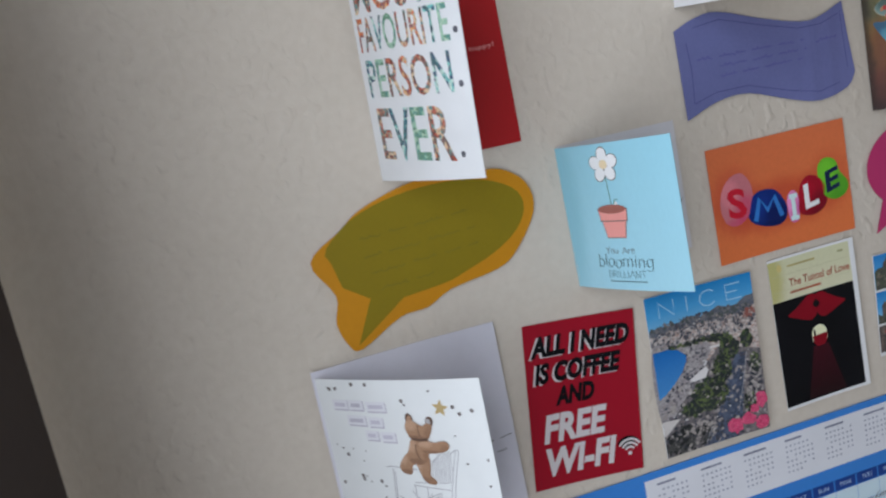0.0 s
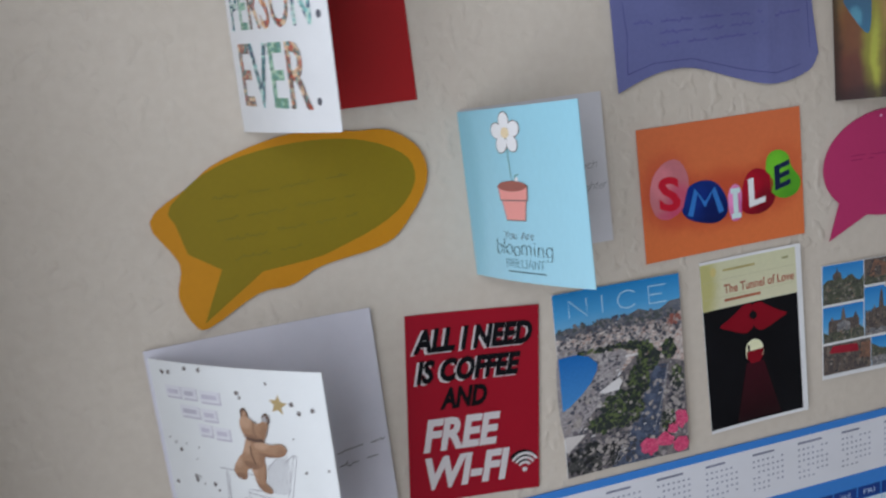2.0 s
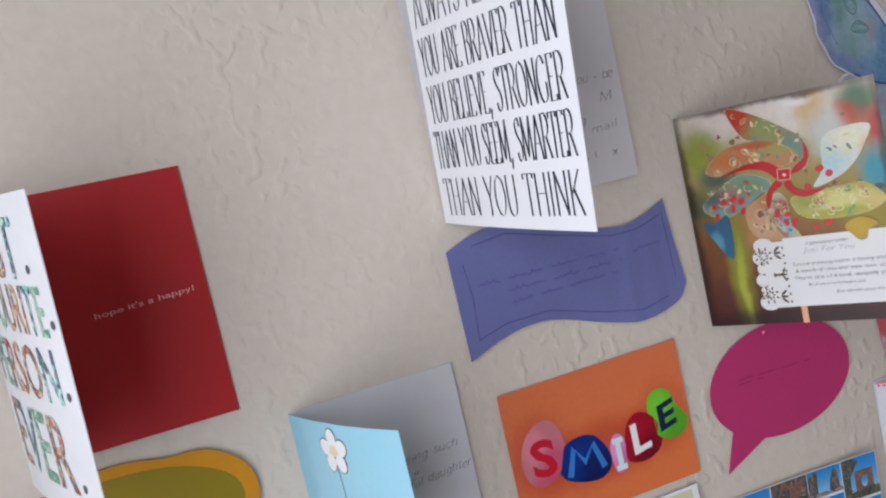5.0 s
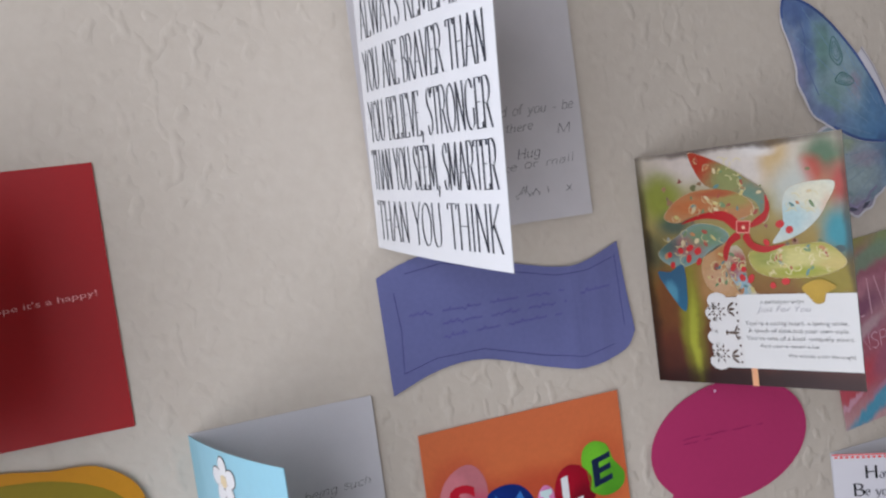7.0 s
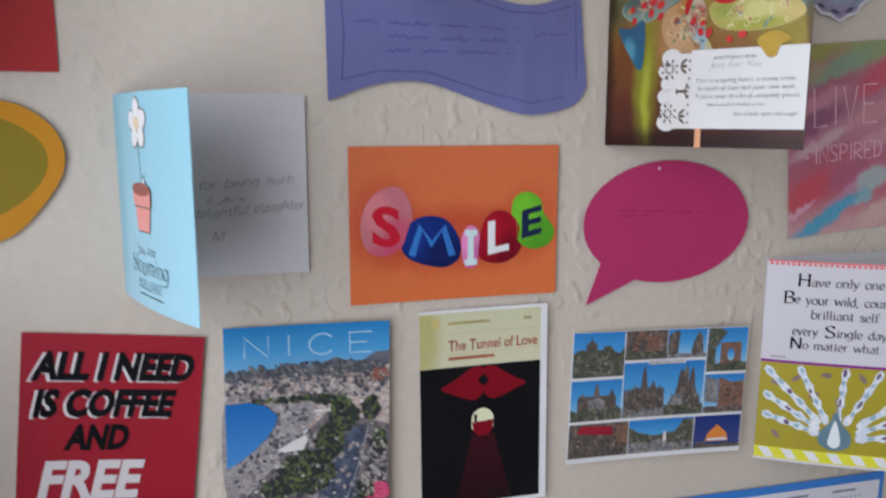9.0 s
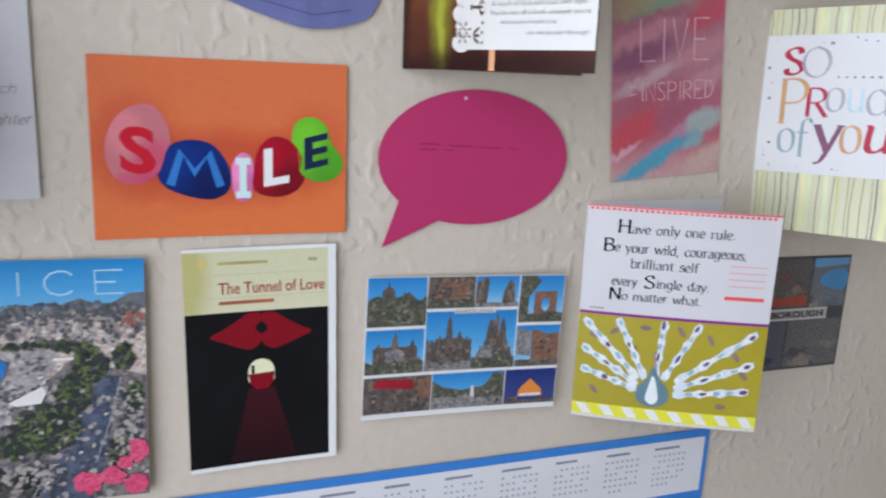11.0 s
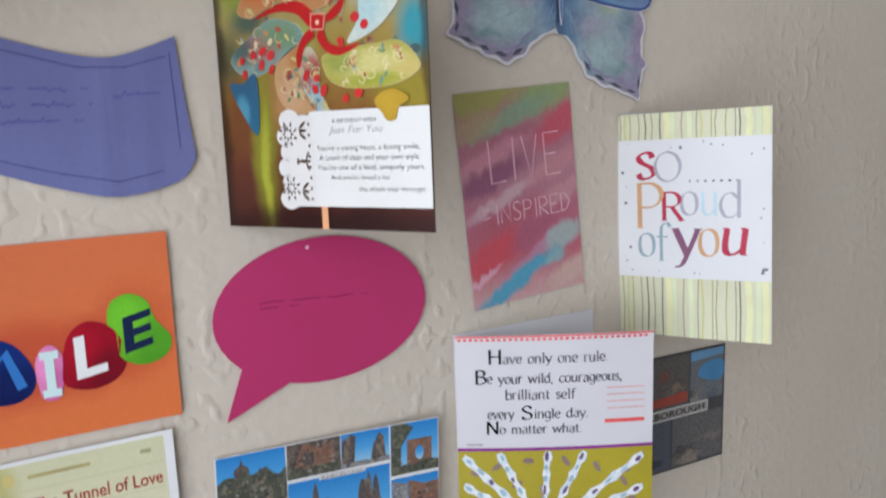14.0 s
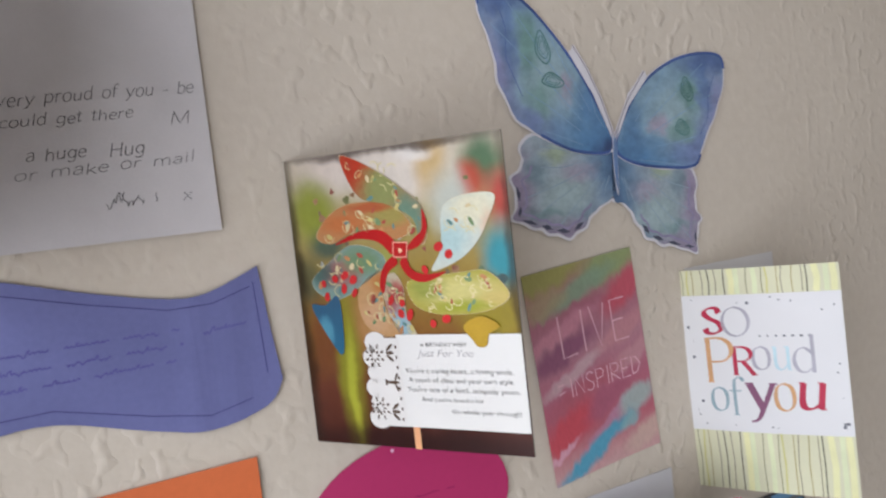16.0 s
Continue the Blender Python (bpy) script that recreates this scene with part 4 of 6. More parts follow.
view(city, "view", 0.343, 0.04, 0.717, 0.30, SKY, 0.3, [(GREEN, [(0, 0.2), (1, 0.2), (1, 0.95), (0.84, 0.95), (0.72, 0.6), (0.4, 0.5), (0.15, 0.62), (0, 0.8)]), (WHITEPRINT, [(0.52, 0.1), (0.60, 0.1), (0.57, 0.62), (0.54, 0.62)])], PALE)
view(city, "view", 0.723, 0.04, 0.996, 0.30, NIGHT, 0.12, [(ink(S(214, 130, 60), 0.4, 0.2), [(0.25, 0.2), (0.75, 0.2), (0.72, 0.42), (0.5, 0.72), (0.3, 0.45)]), (WHITEPRINT, [(0.3, 0.22), (0.72, 0.22), (0.72, 0.3), (0.3, 0.3)])], STONE)
rng = random.Random(52)
FLECKS = [ink(fade(S(*c), 0.45, 0.10), 0.35, 0.3) for c in ((48, 46, 48), (150, 122, 98), (176, 166, 156), (70, 72, 58), (104, 90, 82), (32, 32, 36))]
for u0, v0, u1, v1, top, count in ((0.01, 0.67, 0.28, 0.84, 1, 80), (0.30, 0.78, 0.525, 0.98, 1, 60), (0.54, 0.78, 0.75, 0.81, 1, 16), (0.77, 0.67, 0.99, 0.75, 1, 30), (0.01, 0.335, 0.28, 0.45, 1, 60), (0.30, 0.335, 0.525, 0.52, 1, 60),
                                   (0.56, 0.335, 0.75, 0.50, 1, 50), (0.84, 0.335, 0.99, 0.56, 1, 40), (0.01, 0.05, 0.33, 0.22, 1, 80), (0.35, 0.05, 0.71, 0.16, 1, 60), (0.74, 0.05, 0.99, 0.10, 1, 24)):
    for k, mat in enumerate(FLECKS):
        blots = []
        for _ in range(count // 10):
            x, y, a, b = rng.uniform(u0, u1 - 0.02), rng.uniform(v0, v1 - 0.015), rng.uniform(0.004, 0.018), rng.uniform(0.006, 0.022)
            blots.append([(x, y), (x + a * rng.uniform(0.6, 1), y - 0.3 * b), (x + a, y + b * rng.uniform(0.5, 1)), (x + a * rng.uniform(0.2, 0.8), y + b), (x - 0.3 * a, y + b * rng.uniform(0.3, 0.8))])
        city.many("detail_print", [[(min(u1, max(u0, p)), max(v0, q)) for p, q in blot] for blot in blots], mat, 5 + 0.15 * k)
city.rect("title_strip", 0.43, 0.735, 0.64, 0.765, WHITEPRINT, 6)
city.text("BARCELONA", 0.44, 0.738, 0.63, 0.760, GREYINK, 7)

# ---- smile postcard
smile = Card("postcard", 0.0, 1.395, 0.148, 0.105, painted("orange_print", (S(214, 112, 62, 1.15), S(206, 108, 66, 1.15)), [(0.15, 0.52, 0.20, 0.34, S(196, 82, 56, 1.1), 0.7), (0.5, 0.40, 0.50, 0.26, S(190, 72, 46, 1.1), 0.8), (0.86, 0.5, 0.17, 0.30, S(196, 84, 50, 1.1), 0.6)], 0.05, 0.45, 25, 0.06),
             "orange postcard with glossy coloured letter shapes", "postcard", curl=0.0012)


def pebble(pts, c, edge, du, dv, name="letter_shape"):
    pts = [(a + du, b + dv) for a, b in pts]
    smile.poly(name, smooth(pts, 4), painted("glossy_letter_print", c, [(0.3, 0.65, 0.35, 0.35, tone(c, 1.35), 0.7), (0.75, 0.25, 0.4, 0.4, edge, 0.7), (0.5, 0.0, 0.6, 0.2, edge, 0.6)], 0.04, 0.3, 20, 0.08), 2)


pebble([(0.022, 0.50), (0.05, 0.36), (0.12, 0.315), (0.20, 0.36), (0.255, 0.48), (0.255, 0.64), (0.20, 0.75), (0.12, 0.74), (0.05, 0.65)], S(204, 122, 130, 1.0), S(190, 64, 100), 0.027, -0.01)
pebble([(0.20, 0.42), (0.24, 0.31), (0.385, 0.245), (0.47, 0.285), (0.485, 0.40), (0.43, 0.54), (0.345, 0.585), (0.25, 0.55)], S(16, 44, 120, 1.0), S(10, 20, 70), 0.034, -0.03)
pebble([(0.488, 0.42), (0.497, 0.25), (0.53, 0.215), (0.565, 0.25), (0.575, 0.44), (0.53, 0.50)], S(220, 130, 180, 1.1), S(190, 90, 150), 0.036, -0.015)
pebble([(0.585, 0.38), (0.595, 0.27), (0.69, 0.235), (0.775, 0.285), (0.805, 0.40), (0.76, 0.54), (0.68, 0.59), (0.615, 0.53)], S(160, 14, 38, 1.0), S(100, 8, 28), 0.022, -0.012)
pebble([(0.755, 0.56), (0.785, 0.39), (0.86, 0.325), (0.945, 0.355), (0.972, 0.45), (0.92, 0.56), (0.895, 0.665), (0.83, 0.71), (0.77, 0.67)], S(108, 186, 46, 1.0), S(70, 140, 34), 0.014, -0.015)
smile.text("S", 0.102, 0.375, 0.232, 0.635, ink(S(196, 28, 50, 1.1), 0.3, 0.08), 4, 0.03, turn=-6)
M = [(0.285, 0.30), (0.328, 0.485), (0.378, 0.37), (0.436, 0.475), (0.478, 0.29)]
smile.lines("letter_m", [M], 0.0050, ink(S(54, 120, 196, 1.1), 0.3, 0.08), 4)
PALEBLUE = ink(S(196, 218, 230), 0.3, 0.05)
smile.rect("letter_stem", 0.553, 0.225, 0.583, 0.445, PALEBLUE, 4)
smile.rect("letter_bar", 0.539, 0.22, 0.599, 0.26, PALEBLUE, 5)
smile.rect("letter_bar", 0.539, 0.415, 0.599, 0.455, PALEBLUE, 5)
smile.text("L", 0.652, 0.283, 0.757, 0.503, ink(S(236, 232, 232), 0.3, 0.04), 4, 0.03, turn=10)
smile.text("E", 0.82, 0.38, 0.92, 0.57, ink(S(20, 34, 66), 0.3, 0.08), 4, 0.03, turn=14)

# ---- purple paper banner
LAVENDER = ink(S(104, 108, 156, 1.15), 0.65, 0.12, 22)
banner, fr = wall_cutout("paper_banner", glide([(-0.013, 1.606), (0.009, 1.614), (0.032, 1.6155), (0.075, 1.603), (0.112, 1.594), (0.133, 1.594), (0.1615, 1.6045)]) + [(0.1645, 1.570)]
                         + glide([(0.168, 1.540), (0.158, 1.527), (0.127, 1.5205), (0.097, 1.527), (0.053, 1.541), (0.021, 1.540), (-0.012, 1.529)]),
                         LAVENDER, "lavender paper banner with pencil outline and faint writing", "paper cutout", y=-0.0014, curl=0.0008, fold=((0.74, 0.0011, 0.05), (0.84, 0.0009, 0.05), (0.30, 0.0006, 0.10)))
PURPLEINK = ink(S(62, 60, 112), 0.7, 0.15)
banner.lines("pencil_outline", [fr([(-0.003, 1.595), (-0.001, 1.570), (-0.003, 1.542)]), fr([(-0.003, 1.542), (0.020, 1.548), (0.053, 1.548), (0.097, 1.535), (0.127, 1.5285), (0.150, 1.533)]),
                                fr([(0.006, 1.606), (0.032, 1.609), (0.075, 1.597), (0.112, 1.588), (0.135, 1.588), (0.156, 1.594)]), fr([(0.158, 1.596), (0.160, 1.545)])], 0.0005, PURPLEINK, 1)
banner.scribble([(0.10, 0.72, 0.60, -0.02), (0.22, 0.72, 0.51, -0.01), (0.22, 0.70, 0.42, 0.0), (0.78, 0.92, 0.55, 0.1)], 0.025, ink(S(84, 82, 140), 0.7, 0.1), 0.0007, 1, 8)

# ---- blue flower card
# darker band at the left is shade along the fold, put into the colour
SKYBLUE = painted("sky_blue_print_fold_shade", (S(164, 210, 224, 1.05), S(152, 205, 221, 1.05)), [(0.0, 0.6, 0.2, 0.8, S(132, 188, 204, 1.05), 0.6)], 0.04, 0.45, 20, 0.03)
blue = Card("greeting_card", -0.138, 1.4125, 0.113, 0.119, SKYBLUE, "open sky blue greeting card with a potted white flower", "greeting card", swing=-66.8, lean=0.4, board="front_cover", bow=0.004)
# page greyed in its base colour for the shade behind the cover
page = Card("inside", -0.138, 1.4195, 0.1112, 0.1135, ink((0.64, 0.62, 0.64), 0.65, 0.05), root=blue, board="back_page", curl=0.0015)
NOTE = ink((0.17, 0.16, 0.17), 0.6, 0.3)
for words, u0, v0, u1, k in (("for being such", 0.40, 0.48, 0.93, 1.0), ("a", 0.44, 0.415, 0.48, 0.9), ("delightful daughter", 0.36, 0.325, 0.985, 1.0), ("M", 0.46, 0.20, 0.53, 1.0)):
    page.roman(words, u0, v0, u1, v0 + 0.050 * k, NOTE, 0.08, 0.6, 0, 2, 0.3, 0.09, len(words), 4.0, "handwriting")
page.scribble([(0.50, 0.66, 0.41, 0.06)], 0.036, NOTE, 0.0004, 2, 21)
PETAL, LINE = ink(S(240, 236, 222), 0.5, 0.04), ink(S(110, 96, 90), 0.6, 0.1)
for i in range(5):
    a = radians(92 + 72 * i)
    for grow, mat, layer in ((1.12, LINE, 2), (1.0, PETAL, 3)):
        blue.poly("petal", oval(0.455 + 0.075 * math.cos(a), 0.855 + 0.07 * math.sin(a), 0.048 * grow, 0.042 * grow, math.degrees(a)), mat, layer)
blue.poly("flower_centre", oval(0.455, 0.86, 0.034, 0.03), ink(S(214, 196, 160), 0.5, 0.05), 4)
blue.lines("stem", [[(0.455, 0.775), (0.46, 0.68), (0.47, 0.57)], [(0.48, 0.575), (0.50, 0.62), (0.525, 0.625)]], 0.0007, ink(S(92, 128, 112), 0.6, 0.1), 2)
blue.poly("leaf", oval(0.505, 0.58, 0.016, 0.032, -20), PETAL, 5)
TERRA = ink(S(216, 144, 136), 0.5, 0.05)
blue.poly("flower_pot", [(0.385, 0.36), (0.55, 0.36), (0.575, 0.49), (0.355, 0.49)], LINE, 2)
blue.poly("flower_pot", [(0.39, 0.366), (0.545, 0.366), (0.57, 0.488), (0.36, 0.488)], TERRA, 3)
blue.poly("pot_rim", [(0.35, 0.475), (0.585, 0.475), (0.595, 0.565), (0.335, 0.565)], LINE, 4)
blue.poly("pot_rim", [(0.355, 0.482), (0.58, 0.482), (0.588, 0.56), (0.342, 0.56)], TERRA, 5)
blue.poly("pot_soil", oval(0.465, 0.56, 0.122, 0.03), ink(S(150, 92, 82), 0.6, 0.1), 6)
blue.roman("You Are", 0.345, 0.255, 0.60, 0.300, GREYINK, 0.10, 0.6, 0, 2, 0.0, 0.05, 3)
blue.roman("blooming", 0.25, 0.160, 0.735, 0.245, INK, 0.075, 0.35, 0, 2, 0.10, 0.05, 5)
blue.roman("BRILLIANT", 0.335, 0.088, 0.66, 0.135, ink(S(66, 96, 106), 0.6, 0.1), 0.09, 0.4, 0.10, 2, 0.0, 0.03, 7)
blue.lines("underline", [[(0.345, 0.06), (0.665, 0.06)]], 0.0006, INK, 2)

# ---- brave words card
brave = Card("greeting_card", -0.0075, 1.6255, 0.150, 0.182, ink((0.82, 0.82, 0.83), 0.55, 0.02), "open white greeting card with tall thin dark lettering", "greeting card",
             swing=-79, lean=-5, board="front_cover", bow=0.003)
SLATE = speckle("slate_letter_print", [S(34, 36, 44), S(64, 68, 80), S(22, 24, 30), S(84, 90, 104)], 300, 0.6, 0.4)
for words, v0, v1, u0, u1 in (("ALWAYS REMEMBER", 0.70, 0.825, 0.05, 0.95), ("YOU ARE BRAVER THAN", 0.53, 0.66, 0.045, 0.955), ("YOU BELIEVE, STRONGER", 0.365, 0.495, 0.05, 0.96), ("THAN YOU SEEM, SMARTER", 0.205, 0.335, 0.04, 0.965), ("THAN YOU THINK", 0.035, 0.165, 0.05, 0.965)):
    brave.roman(words, u0, v0, u1, v1, SLATE, 0.062, 0.2, 0.04, turn=1.0)
# base colour of this page includes the shade that the cover throws
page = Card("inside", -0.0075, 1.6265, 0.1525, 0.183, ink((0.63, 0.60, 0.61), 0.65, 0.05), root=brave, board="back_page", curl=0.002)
PEN = ink((0.19, 0.18, 0.19), 0.6, 0.3)
for words, u0, v0, u1, k in (("very proud of you - be", 0.36, 0.382, 0.965, 1.0), ("could get there", 0.36, 0.325, 0.76, 0.9), ("M", 0.87, 0.315, 0.94, 1.0), ("a huge", 0.42, 0.235, 0.60, 0.95), ("Hug", 0.665, 0.235, 0.78, 1.1),
                             ("or make or mail", 0.38, 0.185, 0.94, 0.9), ("x", 0.88, 0.098, 0.915, 1.0)):
    page.roman(words, u0, v0, u1, v0 + 0.034 * k, PEN, 0.09, 0.6, 0, 2, 0.25, 0.08, len(words), 2.5, "handwriting")
page.scribble([(0.64, 0.80, 0.105, 0.06)], 0.030, PEN, 0.0004, 2, 33)

# ---- pinwheel card
PIN = painted("floral_print", (S(62, 28, 26, 0.9), S(104, 54, 36, 0.9), S(140, 96, 44, 0.9), S(160, 134, 66, 0.9), S(178, 164, 110, 0.9), S(206, 194, 176, 0.9)),
              [(0.30, 0.96, 0.25, 0.09, S(214, 200, 190, 1.0), 0.9), (0.55, 0.90, 0.30, 0.12, S(216, 206, 196, 1.0), 0.9), (0.12, 0.82, 0.13, 0.12, S(150, 160, 60, 0.8), 0.9), (0.18, 0.70, 0.10, 0.07, S(36, 84, 84, 0.8), 0.8), (0.70, 0.93, 0.08, 0.14, S(216, 178, 110, 0.8), 0.8), (0.92, 0.92, 0.10, 0.10, S(64, 110, 76, 0.8), 0.9),
               (0.86, 0.86, 0.07, 0.07, S(206, 66, 50, 0.8), 0.8), (0.98, 0.80, 0.08, 0.10, S(196, 60, 60, 0.8), 0.9), (0.96, 0.62, 0.10, 0.12, S(44, 156, 172, 0.8), 0.95), (0.76, 0.80, 0.10, 0.12, S(206, 214, 206, 0.8), 0.8), (0.05, 0.58, 0.10, 0.12, S(60, 80, 66, 0.8), 0.7), (0.10, 0.38, 0.07, 0.14, S(120, 66, 36, 0.8), 0.7),
               (0.90, 0.45, 0.16, 0.12, S(164, 148, 48, 0.8), 0.9), (0.22, 0.28, 0.07, 0.30, S(150, 150, 44, 0.8), 0.9), (0.36, 0.42, 0.10, 0.14, S(196, 146, 92, 0.8), 0.8), (0.23, 0.20, 0.025, 0.22, S(176, 178, 60, 0.9), 0.9), (0.34, 0.20, 0.05, 0.16, S(96, 52, 34, 0.9), 0.7), (0.44, 0.62, 0.07, 0.06, S(160, 176, 90, 0.9), 0.7), (0.62, 0.97, 0.10, 0.03, S(226, 220, 214, 1.0), 0.8), (0.5, 0.02, 0.6, 0.06, S(52, 24, 22, 0.7), 0.8), (0.0, 0.5, 0.05, 0.8, S(44, 28, 18, 0.7), 0.8), (1.0, 0.6, 0.03, 0.6, S(60, 40, 26, 0.7), 0.7), (0.5, 1.0, 0.6, 0.025, S(70, 50, 40, 0.7), 0.8)], 0.035, 0.3, 24, 0.10, 0.3, (0.3, 1.3))
pin = Card("greeting_card", 0.185, 1.4995, 0.1345, 0.1605, PIN, "glossy birthday card with a painted floral pinwheel", "greeting card", swing=-58.4, lean=0.0, board="front_cover", bow=0.0, thick=0.001)
CREAMPAGE = ink((0.66, 0.60, 0.50), 0.6, 0.06)
Card("insert", 0.187, 1.502, 0.130, 0.155, CREAMPAGE, root=pin, swing=-57, board="inner_page")
Card("back", 0.185, 1.5, 0.131, 0.158, ink(S(92, 66, 46), 0.5, 0.15), root=pin, board="back_page")
C0 = Vector((0.53, 0.662))
FLORALS = [painted("sail_print", fade(bs, 0.1), s, 0.10, 0.3, 14, 0.12, 0.3, (0.3, 1.3)) for bs, s in (
    (S(170, 120, 70, 0.85), [(0.15, 0.85, 0.25, 0.3, S(196, 60, 40, 0.85), 0.95), (0.5, 0.6, 0.3, 0.3, S(150, 160, 100, 0.85), 0.9), (0.8, 0.3, 0.2, 0.3, S(110, 150, 130, 0.85), 0.9), (0.5, 0.95, 0.3, 0.15, S(206, 70, 50, 0.85), 0.9)]),
    (S(200, 136, 76, 0.85), [(0.8, 0.6, 0.25, 0.3, S(170, 160, 90, 0.85), 0.9), (0.3, 0.5, 0.3, 0.3, S(206, 120, 70, 0.85), 0.9), (0.6, 0.85, 0.3, 0.15, S(190, 90, 56, 0.85), 0.8)]),
    (S(220, 228, 216, 0.85), [(0.7, 0.8, 0.4, 0.3, S(236, 230, 200, 0.85), 0.9), (0.3, 0.4, 0.3, 0.3, S(180, 214, 216, 0.85), 0.8), (0.9, 0.5, 0.15, 0.3, S(230, 190, 160, 0.85), 0.8)]),
    (S(190, 180, 70, 0.85), [(0.5, 0.55, 0.45, 0.35, S(226, 216, 140, 0.85), 0.9), (0.9, 0.3, 0.2, 0.4, S(220, 196, 120, 0.85), 0.8), (0.2, 0.6, 0.2, 0.3, S(150, 160, 70, 0.85), 0.8), (0.55, 0.2, 0.3, 0.15, S(170, 176, 60, 0.85), 0.9)]),
    (S(206, 190, 160, 0.85), [(0.5, 0.7, 0.4, 0.2, S(176, 50, 60, 0.85), 0.8), (0.5, 0.2, 0.4, 0.3, S(150, 190, 206, 0.85), 0.9), (0.3, 0.5, 0.3, 0.15, S(160, 70, 90, 0.85), 0.7)]),
    (S(130, 160, 150, 0.85), [(0.4, 0.5, 0.3, 0.3, S(196, 60, 60, 0.85), 0.6), (0.7, 0.7, 0.3, 0.3, S(120, 150, 110, 0.85), 0.9), (0.15, 0.5, 0.2, 0.3, S(60, 96, 90, 0.85), 0.8)]),
    (S(206, 156, 100, 0.85), [(0.4, 0.3, 0.4, 0.3, S(214, 170, 130, 0.85), 0.9), (0.6, 0.8, 0.3, 0.2, S(190, 120, 60, 0.85), 0.8)]))]
EDGEPINK = ink(S(224, 204, 170, 1.0), 0.4, 0.15)
SAILS = ([(0.29, 0.98), (0.34, 0.98), (0.47, 0.92), (0.58, 0.85), (0.65, 0.79), (0.65, 0.70), (0.62, 0.68), (0.60, 0.76), (0.50, 0.81), (0.36, 0.85)],
         [(0.13, 0.73), (0.21, 0.80), (0.32, 0.83), (0.47, 0.82), (0.57, 0.77), (0.58, 0.72), (0.50, 0.70), (0.42, 0.74), (0.30, 0.73), (0.20, 0.70)],
         [(0.72, 0.75), (0.75, 0.80), (0.84, 0.82), (0.95, 0.81), (0.91, 0.73), (0.86, 0.67), (0.78, 0.62), (0.66, 0.59), (0.71, 0.66)],
         [(0.54, 0.55), (0.61, 0.57), (0.78, 0.58), (0.89, 0.58), (0.97, 0.51), (0.92, 0.47), (0.82, 0.45), (0.67, 0.45), (0.57, 0.48)],
         [(0.42, 0.55), (0.48, 0.59), (0.52, 0.54), (0.52, 0.45), (0.56, 0.38), (0.48, 0.39), (0.44, 0.46)],
         [(0.08, 0.58), (0.18, 0.64), (0.29, 0.69), (0.41, 0.67), (0.45, 0.62), (0.34, 0.56), (0.21, 0.51), (0.11, 0.53)],
         [(0.31, 0.54), (0.42, 0.60), (0.42, 0.52), (0.44, 0.45), (0.50, 0.39), (0.38, 0.385), (0.31, 0.44)])
for k in (6, 5, 4, 3, 2, 1, 0):
    c = Vector((sum(p[0] for p in SAILS[k]) / len(SAILS[k]), sum(p[1] for p in SAILS[k]) / len(SAILS[k])))
    pin.poly("sail_edge", smooth([tuple(c + (Vector(p) - c) * 1.01) for p in SAILS[k]], 5), EDGEPINK, 2 if k > 3 else 4)
    pin.poly("pinwheel_sail", smooth(SAILS[k], 5), FLORALS[k], 3 if k > 3 else 5)
RIBBON = ink(S(190, 34, 34, 0.9), 0.3, 0.12)
for pts in ([(0.22, 0.695), (0.32, 0.73), (0.44, 0.735), (0.51, 0.69), (0.49, 0.65), (0.43, 0.695), (0.33, 0.71)], [(0.645, 0.79), (0.66, 0.73), (0.62, 0.675), (0.55, 0.66), (0.59, 0.695), (0.635, 0.725)],
            [(0.55, 0.64), (0.57, 0.60), (0.63, 0.58), (0.72, 0.585), (0.63, 0.555), (0.56, 0.57), (0.52, 0.62)], [(0.49, 0.645), (0.44, 0.61), (0.415, 0.555), (0.43, 0.525), (0.46, 0.59), (0.51, 0.62)]):
    pin.poly("red_ribbon", smooth(pts, 4), RIBBON, 6)
pin.poly("pinwheel_hub", [(0.498, 0.692), (0.567, 0.688), (0.556, 0.637), (0.493, 0.640)], ink(S(222, 150, 130), 0.4, 0.1), 7)
pin.poly("pinwheel_hub", [(0.502, 0.688), (0.562, 0.684), (0.552, 0.641), (0.498, 0.644)], RIBBON, 8)
pin.poly("hub_dot", oval(C0.x, C0.y, 0.009, 0.008, k=12), ink(S(236, 170, 140), 0.4, 0.1), 9)
rng = random.Random(14)
BERRY = ink(S(186, 44, 44), 0.3, 0.2)
for cu, cv in ((0.20, 0.58), (0.25, 0.59), (0.29, 0.575), (0.24, 0.545), (0.14, 0.565), (0.15, 0.52), (0.29, 0.53), (0.46, 0.50), (0.51, 0.49), (0.50, 0.455), (0.54, 0.45), (0.70, 0.665), (0.74, 0.64), (0.63, 0.595), (0.64, 0.42), (0.70, 0.435)):
    pin.poly("berry", oval(cu, cv, rng.uniform(0.012, 0.022), rng.uniform(0.011, 0.017), rng.uniform(0, 90), 12), BERRY, 7)
palette = [ink(fade(S(*c, 0.75), 0.3, 0.2), 0.3, 0.45) for c in ((60, 110, 110), (150, 150, 70), (190, 70, 52), (214, 190, 140), (196, 140, 84), (110, 140, 90), (206, 210, 196), (150, 120, 70))]
for n_blot in range(34):
    cu, cv, r = rng.uniform(0.10, 0.95), rng.uniform(0.45, 0.90), rng.uniform(0.006, 0.018)
    pts = [(min(0.995, max(0.005, cu + r * rng.uniform(0.4, 1.4) * math.cos(t))), cv + r * rng.uniform(0.4, 1.3) * math.sin(t)) for t in (0, 0.9, 1.8, 2.7, 3.6, 4.5, 5.4)]
    pin.poly("floral_patch", smooth(pts, 3), palette[n_blot % 8], 1.5)
PALEVEIN = ink(S(226, 214, 160, 0.9), 0.4, 0.1)
